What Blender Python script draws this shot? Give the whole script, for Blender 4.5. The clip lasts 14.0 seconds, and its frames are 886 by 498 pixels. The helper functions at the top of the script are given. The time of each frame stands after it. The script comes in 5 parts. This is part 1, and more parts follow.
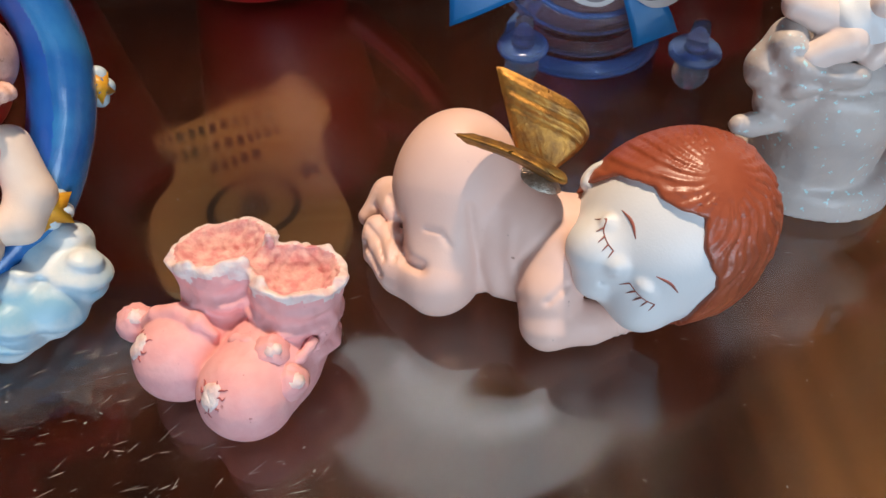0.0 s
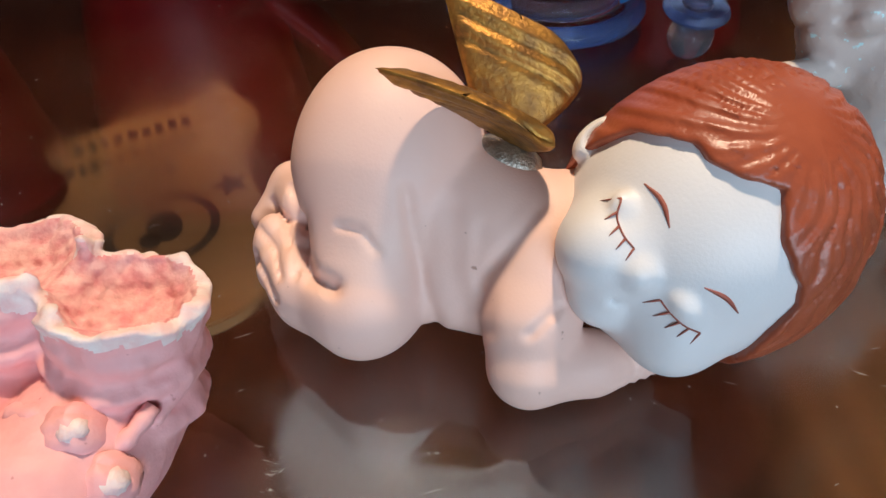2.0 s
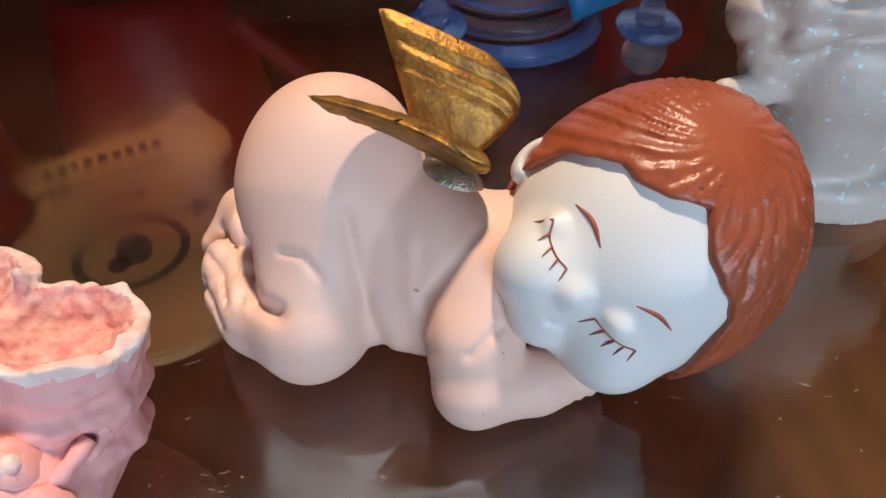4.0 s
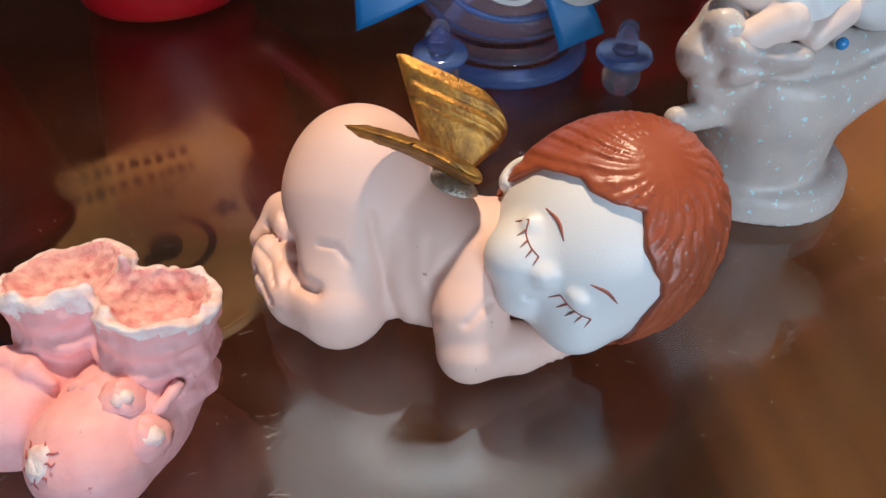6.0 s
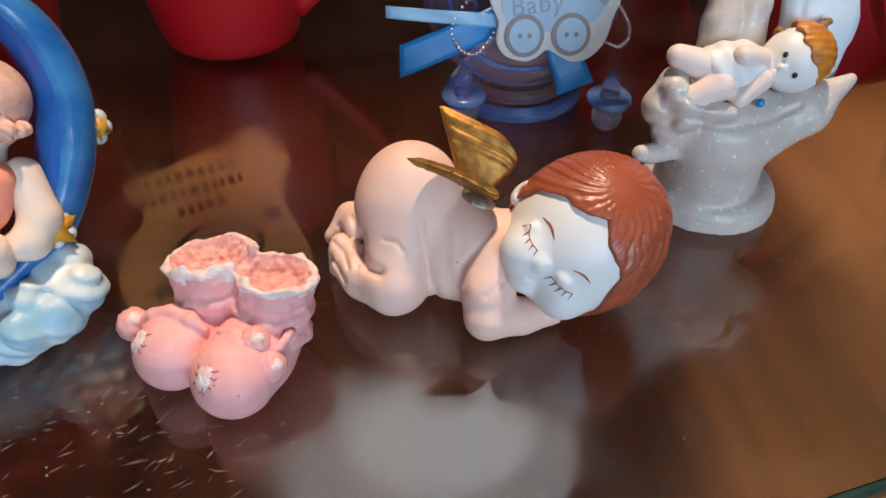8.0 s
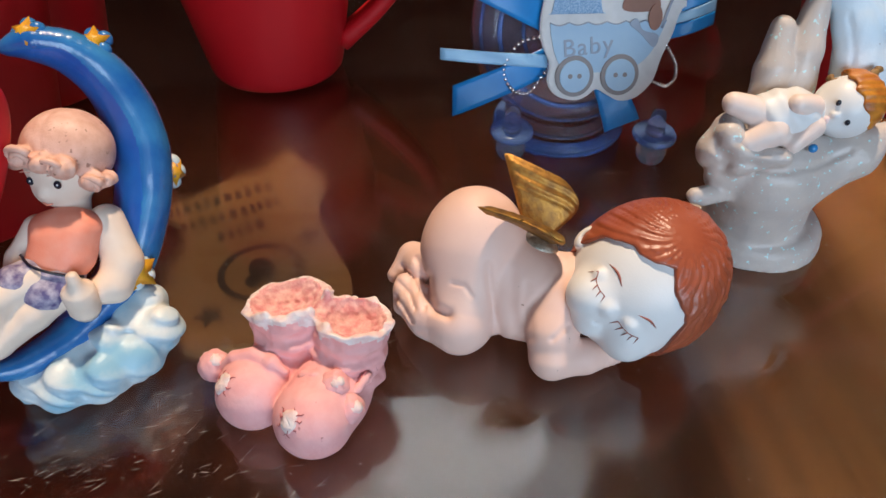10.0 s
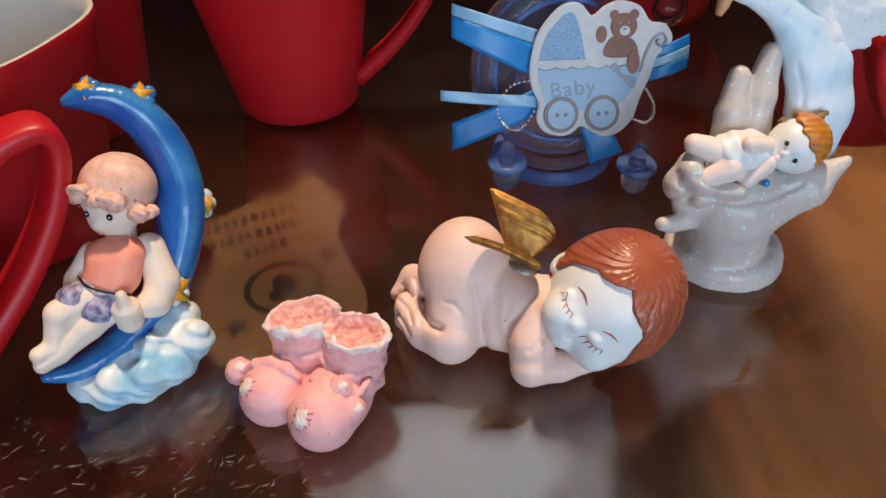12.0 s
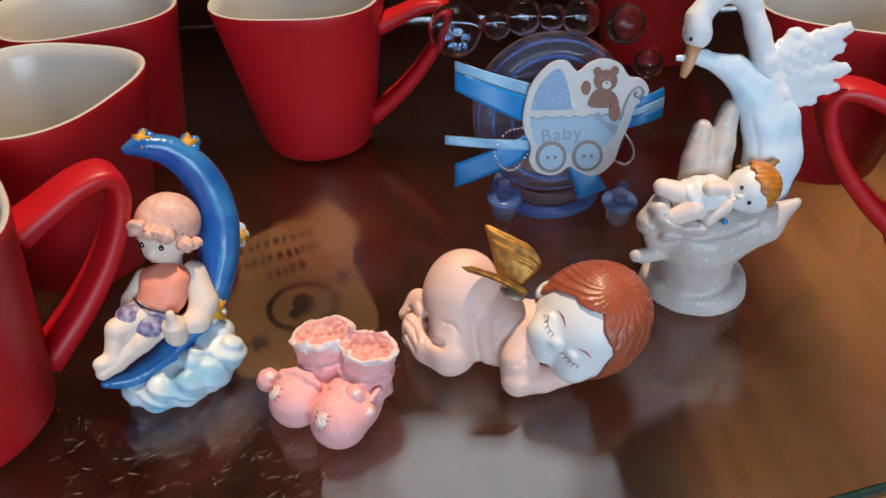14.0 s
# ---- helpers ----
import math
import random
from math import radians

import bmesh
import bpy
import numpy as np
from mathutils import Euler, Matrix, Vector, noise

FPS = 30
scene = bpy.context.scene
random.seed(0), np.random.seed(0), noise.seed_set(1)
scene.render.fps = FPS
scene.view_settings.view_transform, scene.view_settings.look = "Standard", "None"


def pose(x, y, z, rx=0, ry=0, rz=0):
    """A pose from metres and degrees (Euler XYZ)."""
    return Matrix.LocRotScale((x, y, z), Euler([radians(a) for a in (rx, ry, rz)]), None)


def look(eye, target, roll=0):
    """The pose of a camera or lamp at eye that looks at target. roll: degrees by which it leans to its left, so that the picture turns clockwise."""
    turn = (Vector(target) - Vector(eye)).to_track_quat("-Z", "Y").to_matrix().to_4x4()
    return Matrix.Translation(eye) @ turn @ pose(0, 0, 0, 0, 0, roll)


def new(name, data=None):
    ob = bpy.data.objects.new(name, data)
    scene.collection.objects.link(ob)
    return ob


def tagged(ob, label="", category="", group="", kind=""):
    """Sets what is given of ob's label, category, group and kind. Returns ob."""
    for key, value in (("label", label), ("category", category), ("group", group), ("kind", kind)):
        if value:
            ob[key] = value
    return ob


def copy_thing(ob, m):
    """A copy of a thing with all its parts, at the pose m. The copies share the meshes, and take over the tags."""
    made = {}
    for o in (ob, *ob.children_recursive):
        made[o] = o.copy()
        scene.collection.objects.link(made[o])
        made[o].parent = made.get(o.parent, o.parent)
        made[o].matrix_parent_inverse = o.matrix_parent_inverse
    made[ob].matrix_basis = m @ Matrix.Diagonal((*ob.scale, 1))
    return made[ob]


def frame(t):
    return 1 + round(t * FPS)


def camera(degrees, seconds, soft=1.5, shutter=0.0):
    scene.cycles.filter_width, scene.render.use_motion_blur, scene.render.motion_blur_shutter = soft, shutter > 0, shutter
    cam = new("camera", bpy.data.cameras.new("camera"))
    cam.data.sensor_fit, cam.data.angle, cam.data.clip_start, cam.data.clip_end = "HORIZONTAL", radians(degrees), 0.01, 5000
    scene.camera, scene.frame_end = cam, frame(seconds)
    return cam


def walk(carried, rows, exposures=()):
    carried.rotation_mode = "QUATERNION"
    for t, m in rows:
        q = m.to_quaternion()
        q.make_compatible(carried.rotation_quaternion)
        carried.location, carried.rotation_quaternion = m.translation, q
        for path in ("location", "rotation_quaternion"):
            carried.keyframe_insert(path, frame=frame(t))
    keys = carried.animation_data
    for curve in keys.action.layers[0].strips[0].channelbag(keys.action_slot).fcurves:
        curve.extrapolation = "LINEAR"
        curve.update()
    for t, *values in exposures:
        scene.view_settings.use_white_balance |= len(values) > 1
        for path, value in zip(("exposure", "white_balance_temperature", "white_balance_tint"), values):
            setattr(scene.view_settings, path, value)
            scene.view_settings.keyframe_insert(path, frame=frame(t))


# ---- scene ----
cam = camera(63.7, 14.0)
PATH = [
    (0, (0.01347, 0.01005, 0.11907), (0.01186, 0.11587, 0.01276), -2.17),
    (0.5, (0.00805, 0.00501, 0.11187), (0.00859, 0.11193, 0.00667), -1.60),
    (1, (0.00783, 0.01360, 0.09369), (0.00949, 0.12550, -0.00620), -1.14),
    (1.5, (0.00781, 0.03240, 0.08825), (0.01419, 0.14288, -0.01301), -0.19),
    (2, (0.01762, 0.04239, 0.08143), (0.02454, 0.15274, -0.01993), -0.51),
    (2.5, (0.02669, 0.04789, 0.08161), (0.03253, 0.15769, -0.02041), -1.76),
    (4.8, (0.02244, 0.03767, 0.08517), (0.03356, 0.15046, -0.01310), -0.58),
    (5, (0.02378, 0.03645, 0.08772), (0.03367, 0.14848, -0.01153), -1.23),
    (5.5, (0.02160, 0.02964, 0.09553), (0.03161, 0.14173, -0.00365), -1.00),
    (6, (0.02196, 0.02145, 0.09914), (0.03097, 0.13380, 0.00017), -0.84),
    (6.5, (0.02234, 0.01277, 0.10449), (0.03061, 0.12487, 0.00517), -0.44),
    (7, (0.01807, -0.00088, 0.11293), (0.02659, 0.11219, 0.01474), -0.16),
    (7.5, (0.01568, -0.01217, 0.12079), (0.02456, 0.10109, 0.02285), 0.24),
    (8, (0.01299, -0.01796, 0.12949), (0.02152, 0.09591, 0.03222), 0.10),
    (8.5, (0.01072, -0.01517, 0.13420), (0.01899, 0.09935, 0.03767), -0.13),
    (9, (0.00550, -0.01279, 0.13253), (0.01313, 0.10236, 0.03670), -0.31),
    (9.2, (0.00221, -0.01359, 0.13308), (0.00975, 0.10141, 0.03708), -0.27),
    (11.3, (-0.00294, -0.02315, 0.15136), (0.00229, 0.09164, 0.05495), -0.99),
    (11.5, (0.00033, -0.02756, 0.15027), (0.00376, 0.08867, 0.05551), -1.25),
    (12, (0.00667, -0.03489, 0.16045), (0.00852, 0.08163, 0.06600), -1.83),
    (12.5, (0.00851, -0.03927, 0.16389), (0.00938, 0.07761, 0.06988), -1.93),
    (13, (0.00898, -0.04294, 0.17265), (0.00893, 0.07439, 0.07920), -2.15),
    (13.5, (0.01243, -0.05031, 0.18107), (0.01132, 0.06772, 0.08850), -2.40),
    (14, (0.01033, -0.05897, 0.18440), (0.00965, 0.05983, 0.09282), -2.15),
]
walk(cam, [(t, look(eye, target, roll)) for t, eye, target, roll in PATH])

# ---- light ----
world = bpy.data.worlds.new("world")
scene.world = world
world.use_nodes = True
wn = world.node_tree
sky = wn.nodes.new("ShaderNodeTexSky")
sky.sky_type, sky.sun_disc = "NISHITA", False
sky.sun_elevation, sky.sun_rotation = radians(40), radians(200)
wn.links.new(sky.outputs[0], wn.nodes["Background"].inputs[0])
wn.nodes["Background"].inputs[1].default_value = 0.12
scene.view_settings.exposure = 0.0


def area_lamp(name, eye, target, size_x, size_y, watts, colour, shape="RECTANGLE"):
    data = bpy.data.lights.new(name, "AREA")
    data.shape, data.size, data.size_y, data.energy, data.color = shape, size_x, size_y, watts, colour
    ob = new(name, data)
    ob.matrix_world = look(eye, target)
    return ob


# warm spot above the shelf, daylight from the shop window in front
area_lamp("warm_spot", (0.12, 0.57, 1.60), (0.02, 0.12, 0.02), 0.11, 0.11, 32.0, (1.0, 0.77, 0.55), "DISK")
# two unseen stacked panels, added so the glass mirrors a pale haze
area_lamp("haze_panel", (0.06, 1.22, 1.70), (0.06, 1.22, 0.0), 0.90, 0.72, 1.9, (0.90, 0.95, 1.0), "ELLIPSE")
area_lamp("haze_core", (0.10, 1.24, 1.66), (0.10, 1.24, 0.0), 0.56, 0.42, 0.6, (0.90, 0.95, 1.0), "ELLIPSE")
area_lamp("window_daylight", (0.55, -2.2, 0.62), (0.05, 0.15, 0.0), 1.7, 1.3, 46.0, (0.60, 0.79, 1.0))


# ---- materials ----
def material(name, colour, other=None, rough=0.5, metal=0.0, scale=300.0, fine=2500.0, bump=0.15, contrast=0.5, spec=0.5, coat=0.0, bump_scale=None, subsurface=0.0, specks=0.0, speck_colour=(0.10, 0.06, 0.05)):
    """Colour mottled at two scales, with fine relief."""
    m = bpy.data.materials.new(name)
    m.use_nodes = True
    t, n = m.node_tree, m.node_tree.nodes
    b = n["Principled BSDF"]
    co = n.new("ShaderNodeTexCoord")
    big, small = n.new("ShaderNodeTexNoise"), n.new("ShaderNodeTexNoise")
    big.inputs["Scale"].default_value, big.inputs["Detail"].default_value = scale, 5
    small.inputs["Scale"].default_value, small.inputs["Detail"].default_value = fine, 3
    t.links.new(co.outputs["Object"], big.inputs["Vector"])
    t.links.new(co.outputs["Object"], small.inputs["Vector"])
    ramp = n.new("ShaderNodeMapRange")
    ramp.inputs["From Min"].default_value, ramp.inputs["From Max"].default_value = 0.5 - 0.25 / max(contrast, 0.01) * 0.5, 0.5 + 0.25 / max(contrast, 0.01) * 0.5
    t.links.new(big.outputs[0], ramp.inputs["Value"])
    mix = n.new("ShaderNodeMix")
    mix.data_type = "RGBA"
    other = other or tuple(c * 0.86 for c in colour)
    mix.inputs[6].default_value, mix.inputs[7].default_value = (*colour, 1), (*other, 1)
    t.links.new(ramp.outputs[0], mix.inputs[0])
    paint = mix.outputs[2]
    if specks:
        spot, dot, mix2 = n.new("ShaderNodeTexNoise"), n.new("ShaderNodeMapRange"), n.new("ShaderNodeMix")
        spot.inputs["Scale"].default_value, spot.inputs["Detail"].default_value = 620.0, 2
        t.links.new(co.outputs["Object"], spot.inputs["Vector"])
        dot.inputs["From Min"].default_value, dot.inputs["From Max"].default_value = 0.70 - 0.06 * specks, 0.76 - 0.06 * specks
        dot.inputs["To Max"].default_value = 0.75
        t.links.new(spot.outputs[0], dot.inputs["Value"])
        mix2.data_type = "RGBA"
        mix2.inputs[7].default_value = (*speck_colour, 1)
        t.links.new(dot.outputs[0], mix2.inputs[0])
        t.links.new(paint, mix2.inputs[6])
        paint = mix2.outputs[2]
    t.links.new(paint, b.inputs["Base Color"])
    rr = n.new("ShaderNodeMapRange")
    rr.inputs["To Min"].default_value, rr.inputs["To Max"].default_value = rough * 0.85, min(1.0, rough * 1.2)
    t.links.new(small.outputs[0], rr.inputs["Value"])
    t.links.new(rr.outputs[0], b.inputs["Roughness"])
    b.inputs["Metallic"].default_value = metal
    b.inputs["Specular IOR Level"].default_value = spec
    b.inputs["Coat Weight"].default_value = coat
    b.inputs["Subsurface Weight"].default_value = subsurface
    b.inputs["Subsurface Scale"].default_value = 0.002
    bm_ = n.new("ShaderNodeBump")
    bm_.inputs["Strength"].default_value, bm_.inputs["Distance"].default_value = bump, 0.0004
    if bump_scale:
        third = n.new("ShaderNodeTexNoise")
        third.inputs["Scale"].default_value, third.inputs["Detail"].default_value = bump_scale, 4
        t.links.new(co.outputs["Object"], third.inputs["Vector"])
        t.links.new(third.outputs[0], bm_.inputs["Height"])
    else:
        t.links.new(small.outputs[0], bm_.inputs["Height"])
    t.links.new(bm_.outputs[0], b.inputs["Normal"])
    return m


def clear(name, colour, rough=0.03, ior=1.5, spec=0.5, through_=1.0):
    m = bpy.data.materials.new(name)
    m.use_nodes = True
    b = m.node_tree.nodes["Principled BSDF"]
    b.inputs["Base Color"].default_value = (*colour, 1)
    b.inputs["Roughness"].default_value, b.inputs["IOR"].default_value = rough, ior
    b.inputs["Transmission Weight"].default_value = through_
    b.inputs["Specular IOR Level"].default_value = spec
    return m


def wood(name, light, dark, axis=0, ring=9.0, rough=0.4, brightened=None):
    """Stained boards with long grain along one axis; the last argument: a paler tone that paints light onto the boards,
    and a line (x, y, direction) past which it fades in.
    """
    m = bpy.data.materials.new(name)
    m.use_nodes = True
    t, n = m.node_tree, m.node_tree.nodes
    b = n["Principled BSDF"]
    co, mp = n.new("ShaderNodeTexCoord"), n.new("ShaderNodeMapping")
    s = [14.0, 14.0, 14.0]
    s[axis] = 1.2
    mp.inputs["Scale"].default_value = s
    t.links.new(co.outputs["Object"], mp.inputs["Vector"])
    a, c = n.new("ShaderNodeTexNoise"), n.new("ShaderNodeTexNoise")
    a.inputs["Scale"].default_value, a.inputs["Detail"].default_value = 1.0, 6
    c.inputs["Scale"].default_value, c.inputs["Detail"].default_value = ring, 8
    t.links.new(mp.outputs[0], a.inputs["Vector"])
    t.links.new(mp.outputs[0], c.inputs["Vector"])
    add = n.new("ShaderNodeMath")
    add.operation = "MULTIPLY_ADD"
    add.inputs[1].default_value = 0.5
    t.links.new(c.outputs[0], add.inputs[0])
    half = n.new("ShaderNodeMath")
    half.operation = "MULTIPLY"
    half.inputs[1].default_value = 0.5
    t.links.new(a.outputs[0], half.inputs[0])
    t.links.new(half.outputs[0], add.inputs[2])
    ramp = n.new("ShaderNodeValToRGB")
    ramp.color_ramp.elements[0].position, ramp.color_ramp.elements[1].position = 0.36, 0.66
    ramp.color_ramp.elements[0].color, ramp.color_ramp.elements[1].color = (*dark, 1), (*light, 1)
    t.links.new(add.outputs[0], ramp.inputs[0])
    paint = ramp.outputs[0]
    # past the line, light on the boards is mixed into their colour
    if brightened:
        tone, (lx, ly), (nx, ny) = brightened
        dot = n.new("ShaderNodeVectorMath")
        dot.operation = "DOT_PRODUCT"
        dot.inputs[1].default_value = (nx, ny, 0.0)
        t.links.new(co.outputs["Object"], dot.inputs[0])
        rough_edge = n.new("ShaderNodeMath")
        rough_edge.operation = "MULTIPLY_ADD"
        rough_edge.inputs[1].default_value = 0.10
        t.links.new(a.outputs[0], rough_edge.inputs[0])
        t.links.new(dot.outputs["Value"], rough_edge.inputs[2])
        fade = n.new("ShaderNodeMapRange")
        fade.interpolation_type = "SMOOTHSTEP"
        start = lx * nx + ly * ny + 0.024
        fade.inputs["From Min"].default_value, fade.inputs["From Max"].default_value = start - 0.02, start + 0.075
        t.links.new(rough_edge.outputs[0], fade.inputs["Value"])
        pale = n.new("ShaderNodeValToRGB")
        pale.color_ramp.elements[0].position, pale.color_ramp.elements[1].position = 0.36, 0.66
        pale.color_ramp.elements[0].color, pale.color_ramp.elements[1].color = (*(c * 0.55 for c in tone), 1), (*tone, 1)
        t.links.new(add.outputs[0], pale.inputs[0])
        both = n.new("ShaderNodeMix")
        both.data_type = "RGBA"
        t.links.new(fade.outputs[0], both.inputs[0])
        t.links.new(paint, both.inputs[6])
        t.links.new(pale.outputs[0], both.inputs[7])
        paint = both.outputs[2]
    t.links.new(paint, b.inputs["Base Color"])
    b.inputs["Roughness"].default_value = rough
    b.inputs["Specular IOR Level"].default_value = 0.1
    bm_ = n.new("ShaderNodeBump")
    bm_.inputs["Strength"].default_value, bm_.inputs["Distance"].default_value = 0.2, 0.001
    t.links.new(c.outputs[0], bm_.inputs["Height"])
    t.links.new(bm_.outputs[0], b.inputs["Normal"])
    return m


SKIN = material("skin_resin", (0.84, 0.58, 0.49), (0.80, 0.52, 0.44), 0.5, scale=120, bump=0.08, contrast=0.4, specks=-0.75, speck_colour=(0.35, 0.16, 0.11))
FACE = material("face_paint", (0.79, 0.79, 0.79), (0.75, 0.74, 0.74), 0.42, scale=150, bump=0.08, contrast=0.4)
HAIR = material("hair_paint", (0.38, 0.095, 0.045), (0.30, 0.065, 0.03), 0.33, scale=200, bump=0.12)
LASH = material("lash_paint", (0.33, 0.09, 0.06), None, 0.5)
GOLD = material("gold_paint", (0.46, 0.235, 0.05), (0.22, 0.11, 0.035), 0.46, metal=0.8, scale=420, fine=3000, bump=0.35, contrast=0.7, bump_scale=1500)
SILVER = material("bare_metal_paint", (0.45, 0.40, 0.34), (0.25, 0.22, 0.18), 0.35, metal=0.8, scale=900, bump=0.6)
PINK = material("pink_plaster", (0.86, 0.46, 0.45), (0.80, 0.35, 0.35), 0.55, scale=260, bump=0.4, contrast=0.45, bump_scale=700, specks=-0.5, speck_colour=(0.45, 0.13, 0.13))
PINK_WOOL = material("pink_wool_relief", (0.88, 0.56, 0.52), (0.70, 0.26, 0.27), 0.7, scale=500, bump=0.8, contrast=0.7, bump_scale=900)
TRIM = material("white_trim_plaster", (0.84, 0.76, 0.72), (0.78, 0.50, 0.48), 0.65, scale=450, bump=0.7, contrast=0.6, bump_scale=900)
STITCH = material("dark_pink_line", (0.42, 0.10, 0.10), None, 0.6)
MOON = material("moon_blue", (0.008, 0.085, 0.34), (0.05, 0.25, 0.52), 0.24, scale=90, bump=0.15, contrast=0.5, coat=0.4)
MOON_IN = material("moon_deep_blue", (0.012, 0.08, 0.36), (0.02, 0.13, 0.45), 0.3, scale=110, bump=0.1)
CLOUD = material("cloud_paint", (0.78, 0.76, 0.72), (0.26, 0.48, 0.62), 0.4, scale=75, bump=0.3, contrast=0.8, bump_scale=500)
CREAM = material("cream_resin", (0.82, 0.68, 0.57), (0.76, 0.60, 0.49), 0.5, scale=200, bump=0.1)
CURL = material("peach_curl_paint", (0.80, 0.50, 0.40), (0.66, 0.36, 0.27), 0.5, scale=350, bump=0.3, contrast=0.6, specks=0.7, speck_colour=(0.3, 0.12, 0.08))
SHIRT = material("coral_paint", (0.86, 0.25, 0.15), (0.86, 0.36, 0.26), 0.5, scale=200, bump=0.15)
SHORTS = material("violet_check_paint", (0.10, 0.075, 0.20), (0.46, 0.42, 0.52), 0.5, scale=420, bump=0.15, contrast=0.9)
STAR = material("yellow_star_paint", (0.75, 0.40, 0.03), (0.70, 0.30, 0.02), 0.4, scale=300)
EYE = material("eye_paint", (0.012, 0.016, 0.03), None, 0.15)
PEARL = material("pearl_glaze", (0.62, 0.53, 0.47), (0.50, 0.45, 0.43), 0.42, scale=110, fine=1800, bump=0.3, contrast=0.5, coat=0.12, bump_scale=900, specks=1.0, speck_colour=(0.55, 0.90, 0.92))
BABY = material("pale_skin_glaze", (0.82, 0.71, 0.65), (0.80, 0.61, 0.54), 0.45, scale=160, bump=0.1, coat=0.05)
SWAN = material("swan_paint", (0.74, 0.79, 0.83), (0.38, 0.62, 0.80), 0.42, scale=45, bump=0.35, contrast=0.55, coat=0.1, bump_scale=600, specks=-0.7)
SWAN_WHITE = material("swan_white", (0.76, 0.76, 0.77), (0.74, 0.76, 0.80), 0.5, scale=260, bump=0.45, contrast=0.5, bump_scale=500, specks=-0.7)
BEAK = material("beak_paint", (0.72, 0.36, 0.18), None, 0.4)
GINGER = material("ginger_hair_paint", (0.66, 0.26, 0.03), (0.36, 0.10, 0.015), 0.35, scale=300, bump=0.3, contrast=0.6)
CROWN = material("brown_wreath_paint", (0.16, 0.08, 0.03), (0.35, 0.2, 0.06), 0.5, scale=900, bump=0.6)
ROSE = material("rose_blush", (0.80, 0.58, 0.56), (0.80, 0.66, 0.64), 0.4, scale=200)
BLUE_BEAD = material("blue_bead", (0.03, 0.25, 0.60), None, 0.2)
RED = material("red_matt_glaze", (0.52, 0.006, 0.012), (0.45, 0.005, 0.010), 0.42, scale=30, fine=900, bump=0.05, contrast=0.4)
MUG_IN = material("white_glaze", (0.58, 0.54, 0.48), (0.54, 0.50, 0.45), 0.2, scale=30, bump=0.03)
PLASTIC = clear("clear_plastic", (0.86, 0.84, 1.0), 0.05, 1.25, 0.5, 0.95)
PALE_CLEAR = clear("pale_blue_plastic", (0.66, 0.80, 1.0), 0.05, 1.3, 0.5, 0.85)
BUBBLE = clear("clear_ball_plastic", (0.92, 0.94, 1.0), 0.02, 1.3)
BLUE_CLEAR = clear("blue_clear_plastic", (0.24, 0.42, 0.90), 0.1, 1.3, 0.5, 0.72)
RIBBON = material("blue_satin", (0.012, 0.24, 0.60), (0.010, 0.19, 0.52), 0.32, scale=150, fine=3500, bump=0.2, contrast=0.4)
RIBBON_PALE = material("pale_blue_satin", (0.28, 0.50, 0.70), (0.22, 0.43, 0.65), 0.3, scale=150, fine=3500, bump=0.2)
BADGE = material("white_wood_badge", (0.64, 0.63, 0.63), None, 0.55, bump=0.1)
GLITTER = material("blue_glitter", (0.16, 0.33, 0.58), (0.40, 0.58, 0.78), 0.3, scale=2200, fine=5000, bump=0.8, contrast=0.9)
PALE = material("pale_blue_print", (0.32, 0.47, 0.62), (0.29, 0.44, 0.60), 0.5)
GREY = material("grey_print", (0.26, 0.31, 0.40), None, 0.5)
RIM = material("dark_taupe_print", (0.20, 0.17, 0.17), None, 0.45)
BROWN = material("bear_brown_print", (0.24, 0.10, 0.06), (0.20, 0.08, 0.05), 0.55)
STEEL = material("bead_chain_steel", (0.75, 0.75, 0.78), None, 0.2, metal=1.0)
GEM = clear("blue_gem", (0.35, 0.62, 0.95), 0.02, 1.6)
# the floor's shade and its lit corner are put into this colour
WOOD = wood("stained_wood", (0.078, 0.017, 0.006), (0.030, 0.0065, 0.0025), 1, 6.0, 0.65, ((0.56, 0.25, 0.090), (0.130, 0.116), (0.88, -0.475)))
WOOD_BACK = wood("stained_wood_back", (0.075, 0.018, 0.008), (0.032, 0.008, 0.004), 2, 9.0, 0.85)
PLY = wood("pale_plywood", (0.40, 0.20, 0.082), (0.31, 0.14, 0.055), 0, 14, 0.7)
BURNT = material("burnt_engraving", (0.06, 0.03, 0.015), (0.10, 0.05, 0.025), 0.8, scale=200)
WALL = material("shop_wall_paint", (0.24, 0.19, 0.15), (0.21, 0.17, 0.13), 0.8, scale=3, fine=80)
CEIL = material("shop_ceiling_paint", (0.07, 0.05, 0.04), None, 0.85, scale=3, fine=80)
TILE = material("shop_floor", (0.25, 0.21, 0.17), None, 0.5, scale=4, fine=60)
DUST_GLINT = material("dust", (0.40, 0.38, 0.36), None, 0.7)

# shelf glass: clear, with smears; its patchy roughness also stands in for lens blur
GLASS = bpy.data.materials.new("shelf_glass")
GLASS.use_nodes = True
_t, _n = GLASS.node_tree, GLASS.node_tree.nodes
_b = _n["Principled BSDF"]
_b.inputs["Base Color"].default_value = (0.985, 0.99, 0.985, 1)
_b.inputs["Transmission Weight"].default_value, _b.inputs["IOR"].default_value = 1.0, 1.62
_b.inputs["Roughness"].default_value = 0.0
_g = _n.new("ShaderNodeBsdfAnisotropic")
_g.inputs["Color"].default_value = (0.9, 0.9, 0.9, 1)
_g.inputs["Roughness"].default_value = 0.26
_co, _s1 = _n.new("ShaderNodeTexCoord"), _n.new("ShaderNodeTexNoise")
_s1.inputs["Scale"].default_value, _s1.inputs["Detail"].default_value, _s1.inputs["Distortion"].default_value = 26.0, 4, 1.2
